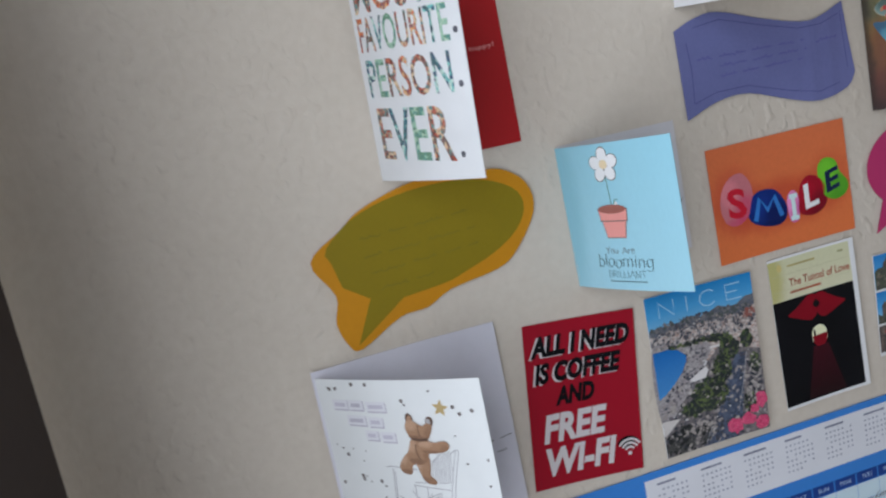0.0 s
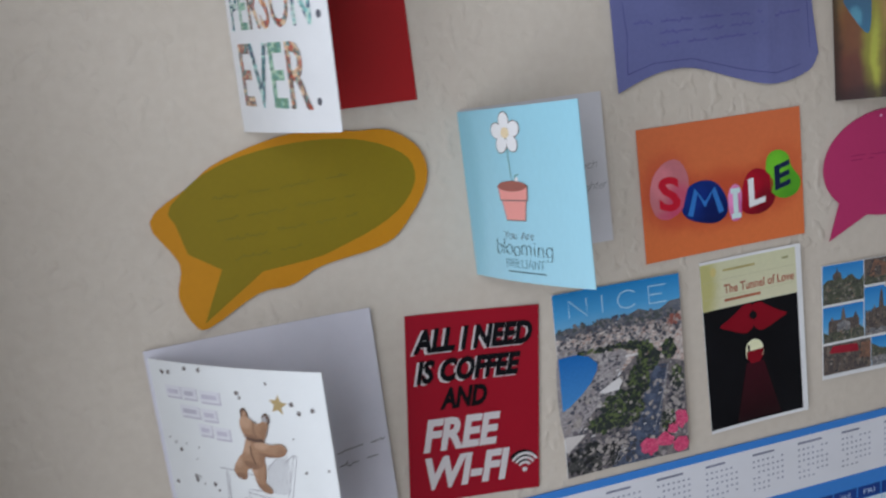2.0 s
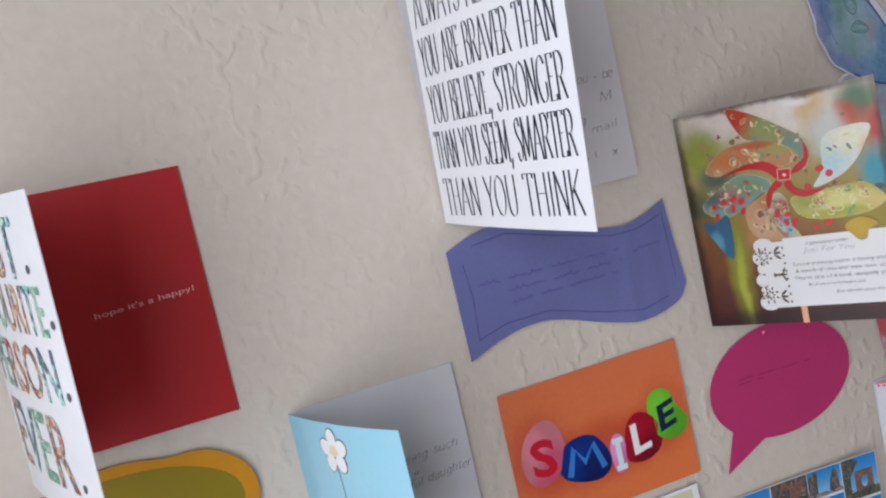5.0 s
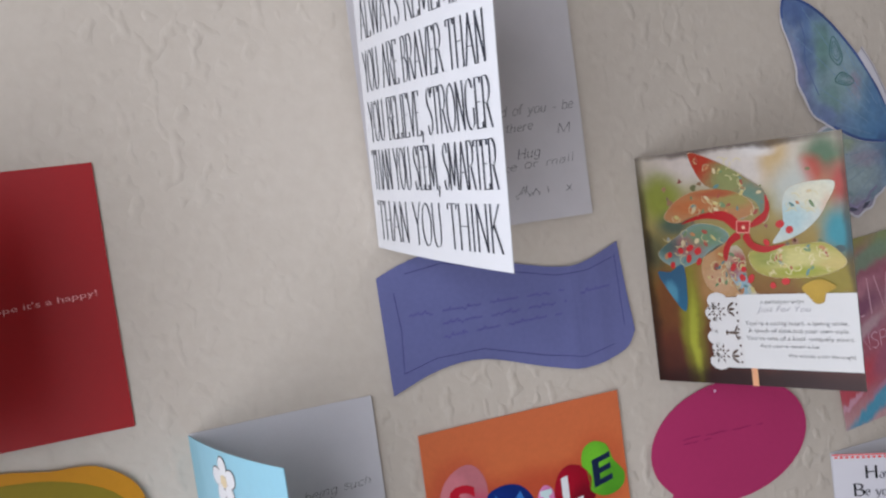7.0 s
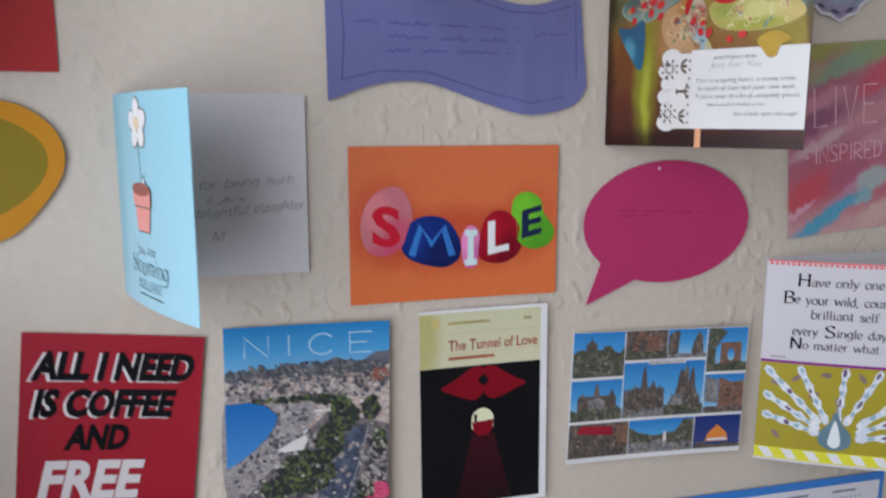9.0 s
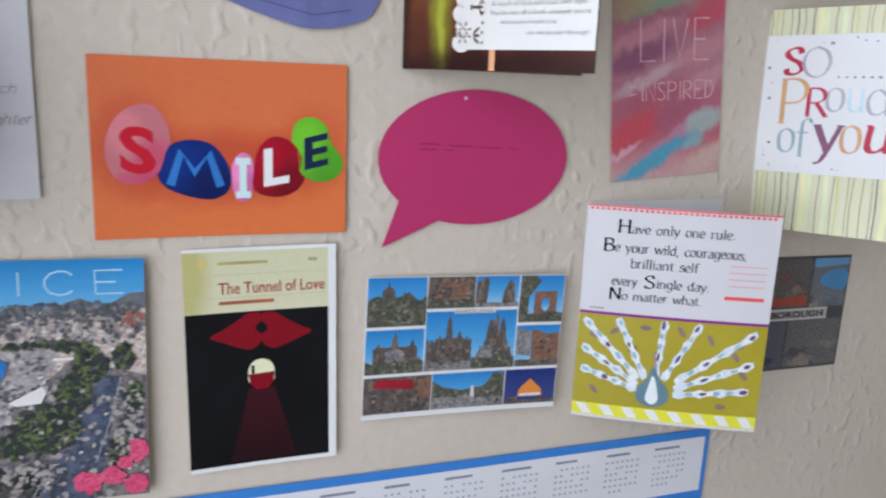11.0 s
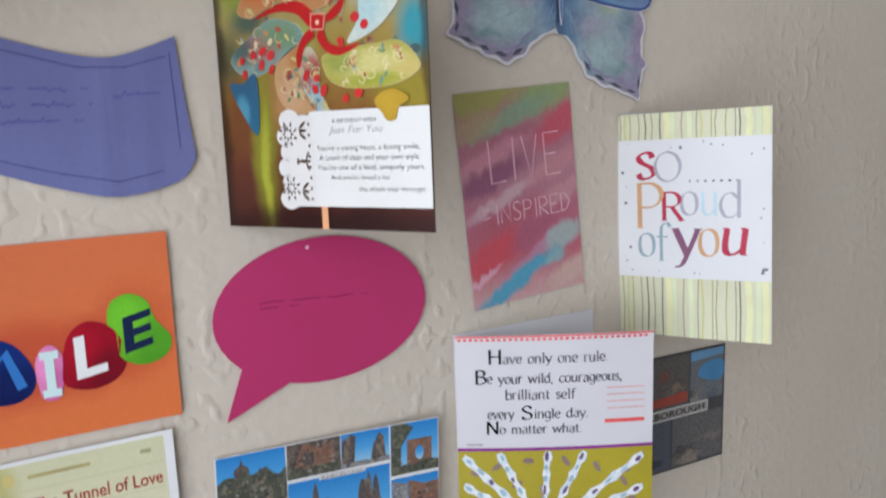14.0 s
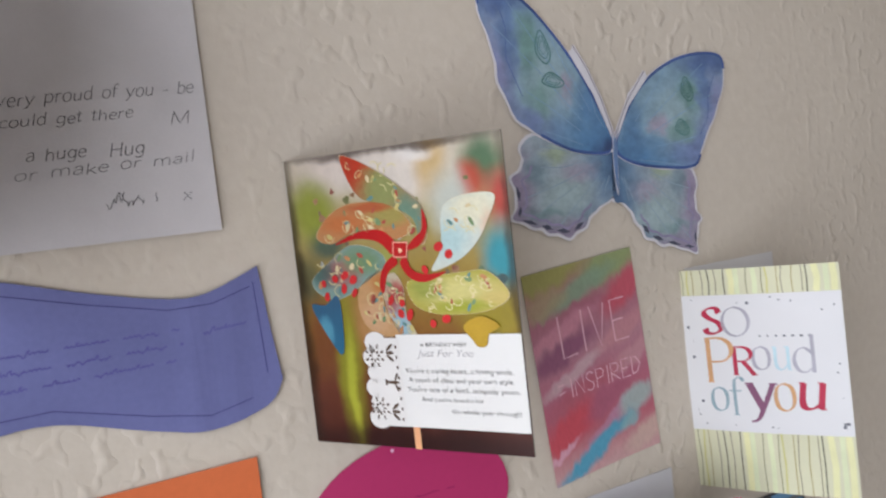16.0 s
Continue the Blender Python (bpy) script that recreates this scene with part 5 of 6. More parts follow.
for i in range(16):
    cu, cv, r = rng.uniform(0.62, 0.92), rng.uniform(0.46, 0.565), rng.uniform(0.012, 0.03)
    t0 = rng.uniform(0, 6.28)
    pin.lines("leaf_vein", [[(cu + r * (1 - s / 9) * math.cos(t0 + s * 0.6), cv + 0.8 * r * (1 - s / 9) * math.sin(t0 + s * 0.6)) for s in range(8)]], 0.0006, PALEVEIN, 6)
for i in range(26):
    cu, cv = rng.choice(((0.25, 0.60), (0.47, 0.90), (0.36, 0.78), (0.80, 0.73), (0.15, 0.62), (0.46, 0.47)))
    cu, cv, t0 = cu + rng.uniform(-0.07, 0.07), cv + rng.uniform(-0.04, 0.04), rng.uniform(0, 6.28)
    pin.lines("leaf_vein", [[(cu + 0.022 * math.cos(t0 + s * 0.35) , cv + 0.018 * math.sin(t0 + s * 0.35)) for s in range(7)]], 0.0005, PALEVEIN, 6)
MOTIFS = [ink(fade(S(*c, 0.95), 0.1, 0.3), 0.35, 0.2) for c in ((176, 74, 52), (118, 146, 96), (226, 206, 160), (206, 140, 84), (96, 140, 136), (214, 196, 120))]
for k, sail in enumerate(SAILS):
    c = Vector((sum(p[0] for p in sail) / len(sail), sum(p[1] for p in sail) / len(sail)))
    for i in range(4 if k == 2 else 15):
        rim = Vector(sail[i % len(sail)]).lerp(Vector(sail[(i + 1) % len(sail)]), rng.random())
        m = c.lerp(rim, rng.uniform(0.25, 0.86))
        t0, r = rng.uniform(0, 180), rng.uniform(0.008, 0.018)
        pin.poly("sail_motif", oval(m.x, m.y, r, r * rng.uniform(0.35, 0.7), t0, 9), MOTIFS[(i * 5 + k * 2) % 6], 5.4)
        if i % 3 == 0:
            pin.lines("leaf_vein", [[(m.x + r * 1.5 * math.cos(radians(t0 + 24 * q)), m.y + r * 1.2 * math.sin(radians(t0 + 24 * q))) for q in range(9)]], 0.0004, PALEVEIN, 5.8)
pin.poly("blue_leaf", smooth([(0.06, 0.49), (0.13, 0.49), (0.20, 0.52), (0.21, 0.42), (0.19, 0.315), (0.12, 0.39)], 4), painted("blue_leaf_print", (S(40, 96, 124), S(50, 84, 110)), [(0.4, 0.4, 0.3, 0.3, S(86, 150, 170), 0.7)], 0.08, 0.3, 60, 0.3), 4)
pin.poly("gold_leaf", smooth([(0.77, 0.405), (0.80, 0.37), (0.825, 0.345), (0.86, 0.35), (0.875, 0.385), (0.92, 0.41), (0.86, 0.44), (0.80, 0.43)], 4), ink(S(164, 132, 40), 0.3, 0.2), 9)
pin.rect("verse_panel", 0.46, 0.075, 1.0, 0.385, ink((0.76, 0.75, 0.72), 0.5, 0.03), 5)
LACE = ink((0.74, 0.72, 0.69), 0.5, 0.03)
for i in range(6):
    pin.poly("lace_scallop", oval(0.345 + (0.015 if i % 2 else 0), 0.100 + 0.052 * i, 0.052, 0.036, k=18), LACE, 6)
pin.rect("lace_band", 0.35, 0.075, 0.47, 0.375, LACE, 7)
HOLE = ink(S(86, 70, 58), 0.5, 0.2)
medallion = [oval(0.352 + r * math.cos(6.283 * (i + off) / 8), cv + 0.84 * r * math.sin(6.283 * (i + off) / 8), a, 0.0042, 45 * (i + off), 8) for cv in (0.135, 0.315) for r, a, off in ((0.020, 0.007, 0), (0.040, 0.009, 0.5)) for i in range(8)]
lily = [oval(0.425 + a, 0.225 + b, ru, rv, t, 10) for a, b, ru, rv, t in ((0, 0, 0.034, 0.006, 0), (0.018, 0.018, 0.016, 0.005, 60), (0.018, -0.018, 0.016, 0.005, -60), (-0.03, 0, 0.006, 0.012, 0))]
for hole in medallion + lily + [oval(0.425, cv + d, 0.020, 0.006, t, 10) for cv in (0.125, 0.325) for d, t in ((0.018, 35), (0, 0), (-0.018, -35))] + [oval(0.455, 0.10 + 0.035 * i, 0.005, 0.006, 0, 8) for i in range(8)]:
    pin.poly("lace_hole", hole, HOLE, 8)
pin.rect("ribbon_end", 0.495, 0.0, 0.525, 0.075, ink(S(206, 150, 110), 0.4, 0.1), 5)
VERSE = ink((0.07, 0.065, 0.065), 0.6, 0.3)
for words, u0, v0, u1, v1, sh in (("A BIRTHDAY WISH", 0.57, 0.345, 0.77, 0.358, 0), ("Just For You", 0.55, 0.305, 0.80, 0.335, 0.3), ("You're a caring heart, a loving smile,", 0.49, 0.252, 0.955, 0.275, 0), ("A touch of class and your own style.", 0.50, 0.221, 0.955, 0.244, 0),
                                  ("You're one of a kind, uniquely yours.", 0.49, 0.190, 0.975, 0.213, 0), ("And you're loved a lot", 0.55, 0.160, 0.82, 0.179, 0), ("the whole year through!", 0.68, 0.122, 0.97, 0.142, 0)):
    pin.text(words, u0, v0, u1, v1, PENCIL if sh else VERSE, 7, -0.012, sh)

# ---- pink speech bubble
MAGENTA = ink(S(184, 52, 104, 1.08), 0.6, 0.06, 18)
ring = [(0.2385 + 0.0695 * math.cos(radians(a)), 1.4425 + 0.0455 * math.sin(radians(a))) for a in range(-112, 218, 8)]
pink, fr = wall_cutout("speech_bubble", ring + [(0.184, 1.414), (0.1728, 1.3835)], MAGENTA, "magenta paper speech bubble with faint pencil lines", "paper cutout", y=-0.0014, curl=0.0006)
pink.scribble([(0.20, 0.72, 0.655, -0.06), (0.20, 0.38, 0.62, -0.03)], 0.012, ink(S(140, 30, 82), 0.7, 0.1), 0.0006, 1, 12)
pink.poly("pin_mark", oval(0.43, 0.945, 0.009, 0.012, k=10), ink(S(230, 170, 196), 0.4, 0.1), 1)

# ---- watercolour postcard
LIVEP = painted("watercolour_print", (fade(S(196, 150, 150), 0.22, 0.34), fade(S(176, 70, 92), 0.22, 0.34), fade(S(170, 76, 104), 0.22, 0.34), fade(S(172, 110, 126), 0.22, 0.34), fade(S(160, 76, 100), 0.22, 0.34), fade(S(166, 130, 110), 0.22, 0.34)),
                [(0.2, 1.0, 0.55, 0.12, fade(S(146, 142, 52), 0.22, 0.34), 0.95, 8), (0.8, 0.97, 0.35, 0.09, fade(S(130, 150, 84), 0.22, 0.34), 0.9, 10), (0.45, 0.87, 0.45, 0.06, fade(S(116, 146, 116), 0.22, 0.34), 0.9, 12), (0.15, 0.84, 0.25, 0.07, fade(S(160, 140, 100), 0.22, 0.34), 0.8, 10), (0.88, 0.82, 0.28, 0.09, fade(S(190, 48, 76), 0.22, 0.34), 0.95, 20),
                 (0.25, 0.60, 0.40, 0.07, fade(S(128, 48, 92), 0.22, 0.34), 0.95, 12), (0.25, 0.70, 0.4, 0.045, fade(S(196, 120, 140), 0.22, 0.34), 0.8, 12), (0.3, 0.49, 0.4, 0.04, fade(S(196, 160, 168), 0.22, 0.34), 0.8, 14), (0.8, 0.62, 0.3, 0.06, fade(S(190, 120, 130), 0.22, 0.34), 0.8, 14), (0.85, 0.48, 0.3, 0.06, fade(S(190, 130, 140), 0.22, 0.34), 0.8, 10), (0.4, 0.40, 0.4, 0.06, fade(S(170, 60, 84), 0.22, 0.34), 0.8, 10),
                 (0.2, 0.24, 0.32, 0.10, fade(S(196, 30, 58), 0.22, 0.34), 0.95, 14), (0.6, 0.32, 0.3, 0.07, fade(S(160, 60, 96), 0.22, 0.34), 0.8, 14), (0.55, 0.20, 0.35, 0.04, fade(S(176, 120, 150), 0.22, 0.34), 0.8, 20), (0.4, 0.095, 0.50, 0.055, fade(S(44, 148, 180), 0.22, 0.34), 1.0, 17), (0.85, 0.27, 0.22, 0.07, fade(S(150, 180, 176), 0.22, 0.34), 0.8, 10), (0.75, 0.17, 0.12, 0.04, fade(S(110, 170, 176), 0.22, 0.34), 0.8, 10), (0.88, 0.08, 0.25, 0.07, fade(S(196, 160, 150), 0.22, 0.34), 0.95, 10), (0.10, 0.14, 0.2, 0.025, fade(S(214, 160, 180), 0.22, 0.34), 0.8, 17)], 0.045, 0.5, 30, 0.12)
live = Card("postcard", 0.3465, 1.4250, 0.0965, 0.1475, LIVEP, "watercolour postcard in pink, green and turquoise", "postcard", lean=4.6, curl=0.0008)
PALETEXT = ink(S(206, 164, 176), 0.6, 0.05)
live.strokes("LIVE", 0.24, 0.575, 0.86, 0.775, 0.0011, PALETEXT, 2, 0.45)
live.strokes("INSPIRED", 0.26, 0.385, 0.92, 0.475, 0.0009, PALETEXT, 2, 0.3)
live.lines("dash", [[(0.15, 0.455), (0.21, 0.46)], [(0.15, 0.415), (0.21, 0.425)]], 0.0008, PALETEXT, 2)

# ---- proud card
CREAMBAND = ink(S(220, 219, 188, 1.0), 0.55, 0.05)
proud = Card("greeting_card", 0.4805, 1.3895, 0.110, 0.1655, CREAMBAND, "open cream striped greeting card with coloured lettering", "greeting card", swing=-62.5, lean=1.2, board="front_cover", bow=0.002)
# inside page with its shade put into a greyer paper colour
Card("inside", 0.4835, 1.39, 0.099, 0.1665, ink((0.70, 0.68, 0.68), 0.65, 0.04), root=proud, board="back_page")
rng = random.Random(6)
stripes = [(0.02 + 0.047 * i + rng.uniform(-0.014, 0.014), rng.uniform(-0.012, 0.012)) for i in range(21)]
STRIPES = ((ink(S(140, 138, 104), 0.6, 0.1), 0.0007), (ink(S(216, 215, 168), 0.6, 0.1), 0.0042), (ink(S(122, 112, 92), 0.6, 0.1), 0.0005), (ink(S(192, 189, 132), 0.6, 0.1), 0.0014), (ink(S(206, 212, 176), 0.6, 0.1), 0.0034), (ink(S(110, 108, 92), 0.6, 0.1), 0.0009), (ink(S(160, 148, 96), 0.6, 0.1), 0.0006))
for a, b in ((0.0, 0.268), (0.885, 1.0)):
    for k, (u, d) in enumerate(stripes):
        proud.lines("stripe", [[(u, a), (u + d, (a + b) / 2), (u - d / 2, b)]], STRIPES[(k * 3 + k // 5) % 7][1], STRIPES[(k * 3 + k // 5) % 7][0], 1 + 0.25 * ((k * 3 + k // 5) % 7))
proud.rect("white_panel", 0.0, 0.268, 1.0, 0.885, ink((0.78, 0.78, 0.79), 0.55, 0.02), 3)
CR, GY, OR, TL, PU, PB = (ink(c, 0.5, 0.2) for c in (S(172, 44, 70), S(166, 164, 174), S(202, 156, 112), S(140, 162, 170), S(132, 84, 112), S(180, 206, 216)))
for words, u0, v0, u1, v1, mat, weight, foot in (("S", 0.14, 0.712, 0.275, 0.828, CR, 0.24, 0), ("O", 0.255, 0.70, 0.455, 0.83, GY, 0.12, 0), ("P", 0.125, 0.492, 0.325, 0.69, OR, 0.115, 0.075), ("R", 0.305, 0.527, 0.455, 0.65, CR, 0.16, 0.10),
                                                  ("o", 0.43, 0.552, 0.56, 0.705, GY, 0.10, 0), ("u", 0.56, 0.552, 0.69, 0.705, PB, 0.09, 0.06), ("d", 0.675, 0.542, 0.84, 0.70, GY, 0.10, 0.05), ("o", 0.14, 0.362, 0.27, 0.522, TL, 0.10, 0),
                                                  ("f", 0.262, 0.345, 0.36, 0.515, TL, 0.09, 0.08), ("y", 0.385, 0.372, 0.565, 0.552, PU, 0.17, 0.10), ("o", 0.545, 0.372, 0.69, 0.552, OR, 0.10, 0), ("u", 0.68, 0.382, 0.87, 0.555, CR, 0.17, 0.07)):
    proud.roman(words, u0, v0, u1, v1, mat, weight, 0.3, foot, 4, 0.12 if words == "u" and v0 < 0.4 else 0.0)
spots = [oval(rng.uniform(0.03, 0.97), rng.uniform(0.29, 0.87), r, r * 0.66, k=8) for r in (rng.choice((0.004, 0.006, 0.011)) for _ in range(90))]
proud.many("grey_dots", [s for s in spots if not (0.10 < s[0][0] < 0.88 and 0.30 < s[0][1] < 0.84)] + [oval(0.50 + 0.05 * i, 0.70, 0.006 + 0.0012 * i, 0.005, k=8) for i in range(7)], ink(S(110, 112, 120), 0.5, 0.3), 4)

# ---- peacock card
peacock = Card("greeting_card", 0.3285, 1.2455, 0.136, 0.1645, ink((0.68, 0.66, 0.69), 0.55, 0.02), "open greeting card with stamped black words and peacock", "greeting card", swing=-29, lean=-0.5, board="front_cover", bow=0.003)
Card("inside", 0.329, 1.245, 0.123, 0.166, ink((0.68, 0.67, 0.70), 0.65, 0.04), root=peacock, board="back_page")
LIME = ink(S(164, 150, 44, 1.15), 0.5, 0.1, 30)
peacock.rect("olive_panel", 0, 0.07, 1, 0.505, LIME, 1)
peacock.rect("yellow_border", 0, 0.012, 1, 0.07, ink(S(206, 202, 56), 0.5, 0.06), 1)
for i in range(8):
    peacock.poly("white_stripe", [(0.02 + 0.125 * i, 0.065), (0.075 + 0.125 * i, 0.065), (0.115 + 0.125 * i, 0.018), (0.06 + 0.125 * i, 0.018)], WHITE, 2)
STAMP = speckle("stamped_ink", [S(60, 60, 66), S(120, 118, 124), S(40, 40, 46), S(90, 90, 96)], 500, 0.6, 0.6)
peacock.rect("purple_rule", 0, 0.50, 1, 0.513, ink(S(126, 36, 126), 0.5, 0.1), 2)
REDLINE = ink(S(222, 84, 84), 0.5, 0.15)
peacock.many("red_edging", [oval(0.02 + 0.0285 * i, 0.983, 0.010, 0.006, k=8) for i in range(34)], REDLINE, 2)
peacock.rect("red_edging", 0.0, 0.992, 1.0, 0.999, REDLINE, 1)
for words, u0, v0, u1, v1 in (("H", 0.16, 0.882, 0.235, 0.940), ("ave only one rule.", 0.235, 0.882, 0.77, 0.924), ("B", 0.095, 0.796, 0.155, 0.852), ("e your wild, courageous,", 0.155, 0.796, 0.84, 0.838), ("brilliant self", 0.245, 0.726, 0.60, 0.768),
                              ("every", 0.155, 0.642, 0.29, 0.684), ("S", 0.325, 0.640, 0.385, 0.696), ("ingle day.", 0.39, 0.642, 0.67, 0.684), ("N", 0.145, 0.577, 0.215, 0.630), ("o matter what.", 0.215, 0.577, 0.635, 0.617)):
    first = len(words) == 1
    peacock.roman(words, u0, v0, u1, v1, INK if first else STAMP, 0.19 if first else 0.17, 0.4, 0.11, 3, 0, 0.02, len(words))
peacock.lines("red_rule", [[(0.76, 0.765 - 0.03 * i), (0.955, 0.765 - 0.03 * i)] for i in range(4)], 0.0006, ink(S(226, 150, 140), 0.6, 0.1), 2)
peacock.rect("red_bar", 0.75, 0.612, 0.955, 0.628, REDLINE, 2)
peacock.rect("small_bar", 0.05, 0.525, 0.13, 0.533, PENCIL, 2)
QUILL, DOT1, DOT2 = speckle("feather_print", [S(206, 212, 220), S(226, 228, 232), S(180, 194, 206), S(216, 218, 222)], 300, 0.8, 0.5), ink(S(100, 74, 112), 0.5, 0.2), ink(S(146, 172, 186), 0.5, 0.15)
rng = random.Random(3)
for tu, tv in ((0.03, 0.475), (0.03, 0.345), (0.03, 0.24), (0.21, 0.49), (0.46, 0.495), (0.65, 0.49), (0.95, 0.465), (0.95, 0.32), (0.94, 0.19)):
    d = Vector((tu - 0.43, tv - 0.14))
    n0 = Vector((-d.y, d.x)).normalized()
    left = [(0.43 + d.x * t + n0.x * (0.010 + 0.010 * (i % 3 == 1) + 0.007 * rng.random()), 0.14 + d.y * t + n0.y * (0.009 + 0.010 * (i % 3 == 1) + 0.006 * rng.random())) for i, t in enumerate(k / 14 for k in range(3, 15))]
    right = [(0.43 + d.x * t - n0.x * (0.010 + 0.010 * (i % 3 == 1) + 0.007 * rng.random()), 0.14 + d.y * t - n0.y * (0.009 + 0.010 * (i % 3 == 1) + 0.006 * rng.random())) for i, t in enumerate(k / 14 for k in range(3, 15))]
    peacock.poly("feather", left + right[::-1], QUILL, 3)
    for k in range(5):
        t = 0.38 + 0.14 * k
        peacock.poly("feather_eye", oval(0.43 + d.x * t + rng.uniform(-0.006, 0.006), 0.14 + d.y * t, rng.uniform(0.013, 0.024), rng.uniform(0.007, 0.012), math.degrees(math.atan2(d.y, d.x)), 10), (DOT1, DOT2, DOT2)[(k + int(tu * 50)) % 3], 4)
PLUM = ink(S(132, 112, 104), 0.5, 0.2)
for u, v in ((0.09, 0.40), (0.20, 0.43), (0.36, 0.455), (0.55, 0.45), (0.71, 0.42), (0.85, 0.35), (0.90, 0.265), (0.11, 0.14), (0.80, 0.11), (0.30, 0.35), (0.86, 0.40)):
    peacock.poly("small_leaf", oval(u, v, 0.030, 0.013, rng.uniform(-60, 60), 12), PLUM, 2)
peacock.poly("peacock_body", smooth([(0.425, 0.285), (0.46, 0.22), (0.51, 0.17), (0.51, 0.11), (0.43, 0.082), (0.35, 0.11), (0.345, 0.17), (0.395, 0.22)], 4), ink(S(92, 120, 132), 0.5, 0.15), 5)
peacock.poly("peacock_breast", smooth([(0.425, 0.235), (0.455, 0.16), (0.46, 0.115), (0.43, 0.095), (0.395, 0.115), (0.40, 0.16)], 4), ink(S(210, 220, 226), 0.5, 0.06), 6)
peacock.lines("peacock_neck", [[(0.425, 0.27), (0.43, 0.31), (0.415, 0.335)], [(0.415, 0.335), (0.43, 0.345)]], 0.0016, ink(S(150, 134, 120), 0.5, 0.15), 6)

# ---- seaside views postcard behind it
sea = Card("postcard", 0.452, 1.262, 0.1445, 0.1, ink((0.075, 0.075, 0.08), 0.35, 0.3), "dark glossy postcard with seaside views and a name strip", "postcard", lean=-1.0)
DARKV = [painted("dark_view_print", fade(S(*g, 2.1), 0.1), [(rng.random(), rng.random(), rng.uniform(0.1, 0.35), rng.uniform(0.06, 0.2), S(*q, 1.8), 0.8) for q in cs], 0.2, 0.3, 20, 0.5)
         for g, cs in (((70, 66, 62), ((104, 64, 56), (54, 56, 54), (120, 104, 92), (84, 90, 84), (120, 60, 52))), ((84, 88, 92), ((110, 104, 96), (60, 66, 70), (128, 124, 116), (72, 84, 96))), ((62, 66, 76), ((84, 84, 86), (46, 50, 58), (100, 100, 110))), ((76, 74, 74), ((110, 102, 96), (58, 58, 62), (126, 116, 104), (66, 72, 84))))]
for k, (u0, v0, u1, v1) in enumerate(((0.36, 0.55, 0.70, 0.98), (0.715, 0.55, 0.985, 0.98), (0.36, 0.02, 0.56, 0.44), (0.575, 0.02, 0.985, 0.44))):
    sea.rect("view", u0, v0, u1, v1, DARKV[k], 1)
sea.poly("bay_print", smooth([(0.78, 0.76), (0.90, 0.70), (0.985, 0.72), (0.985, 0.86), (0.88, 0.88), (0.80, 0.84)], 3), ink(S(70, 126, 168), 0.3, 0.1), 2)
sea.poly("sky_print", [(0.715, 0.90), (0.985, 0.92), (0.985, 0.98), (0.715, 0.98)], ink(S(96, 140, 176), 0.3, 0.1), 2)
sea.poly("red_print", [(0.38, 0.57), (0.69, 0.57), (0.69, 0.66), (0.38, 0.64)], ink(S(150, 70, 58), 0.3, 0.2), 2)
sea.rect("name_strip", 0.20, 0.445, 0.86, 0.545, ink(S(190, 188, 184), 0.4, 0.06), 3)
sea.rect("name_strip_inner", 0.21, 0.458, 0.85, 0.532, ink(S(150, 146, 142), 0.4, 0.1), 4)
sea.text("SCARBOROUGH", 0.23, 0.467, 0.83, 0.523, ink(S(48, 44, 44), 0.4, 0.05), 5, 0.03)

# ---- butterfly
def wing(pts):
    return smooth(pts, 5)


RIM = ink((0.72, 0.70, 0.74), 0.6, 0.04)
UL = [(0.424, 1.652), (0.408, 1.690), (0.390, 1.718), (0.366, 1.745), (0.345, 1.760), (0.326, 1.764), (0.323, 1.745), (0.331, 1.720), (0.333, 1.700), (0.344, 1.676), (0.362, 1.664), (0.392, 1.651)]
UR = [(0.426, 1.652), (0.442, 1.680), (0.462, 1.699), (0.490, 1.712), (0.520, 1.7165), (0.540, 1.712), (0.538, 1.690), (0.526, 1.668), (0.512, 1.648), (0.502, 1.633), (0.470, 1.634), (0.440, 1.640)]
LL = [(0.424, 1.650), (0.395, 1.652), (0.360, 1.664), (0.345, 1.657), (0.346, 1.645), (0.336, 1.637), (0.339, 1.622), (0.334, 1.611), (0.350, 1.604), (0.362, 1.599), (0.378, 1.594), (0.392, 1.600), (0.403, 1.610), (0.417, 1.6155), (0.423, 1.625)]
LR = [(0.424, 1.650), (0.445, 1.640), (0.475, 1.634), (0.494, 1.633), (0.502, 1.620), (0.498, 1.604), (0.503, 1.593), (0.498, 1.583), (0.496, 1.568), (0.480, 1.574), (0.462, 1.579), (0.448, 1.586), (0.440, 1.598), (0.430, 1.611), (0.420, 1.616)]


def watercolour(name, flip, ground, patches):
    """A wing's wash, given for the wing whose root lies at the right; flip turns it round."""
    return painted(name, fade(S(*ground, 1.05), 0.12, 0.30), [(1 - u if flip else u, v, ru, rv, fade(S(*c, 1.05), 0.12, 0.30), k) for u, v, ru, rv, c, k in patches], 0.11, 0.6, 11, 0.28, 0.3, (0.2, 1.35))


def scalloped(pts, first, last, deep):
    """A wing outline whose outer stretch runs in small waves."""
    mid = Vector((sum(p[0] for p in pts) / len(pts), sum(p[1] for p in pts) / len(pts)))
    return [tuple(Vector(p) + (Vector(p) - mid).normalized() * (deep * math.cos(i * 1.26) if first <= i < last else 0)) for i, p in enumerate(pts)]


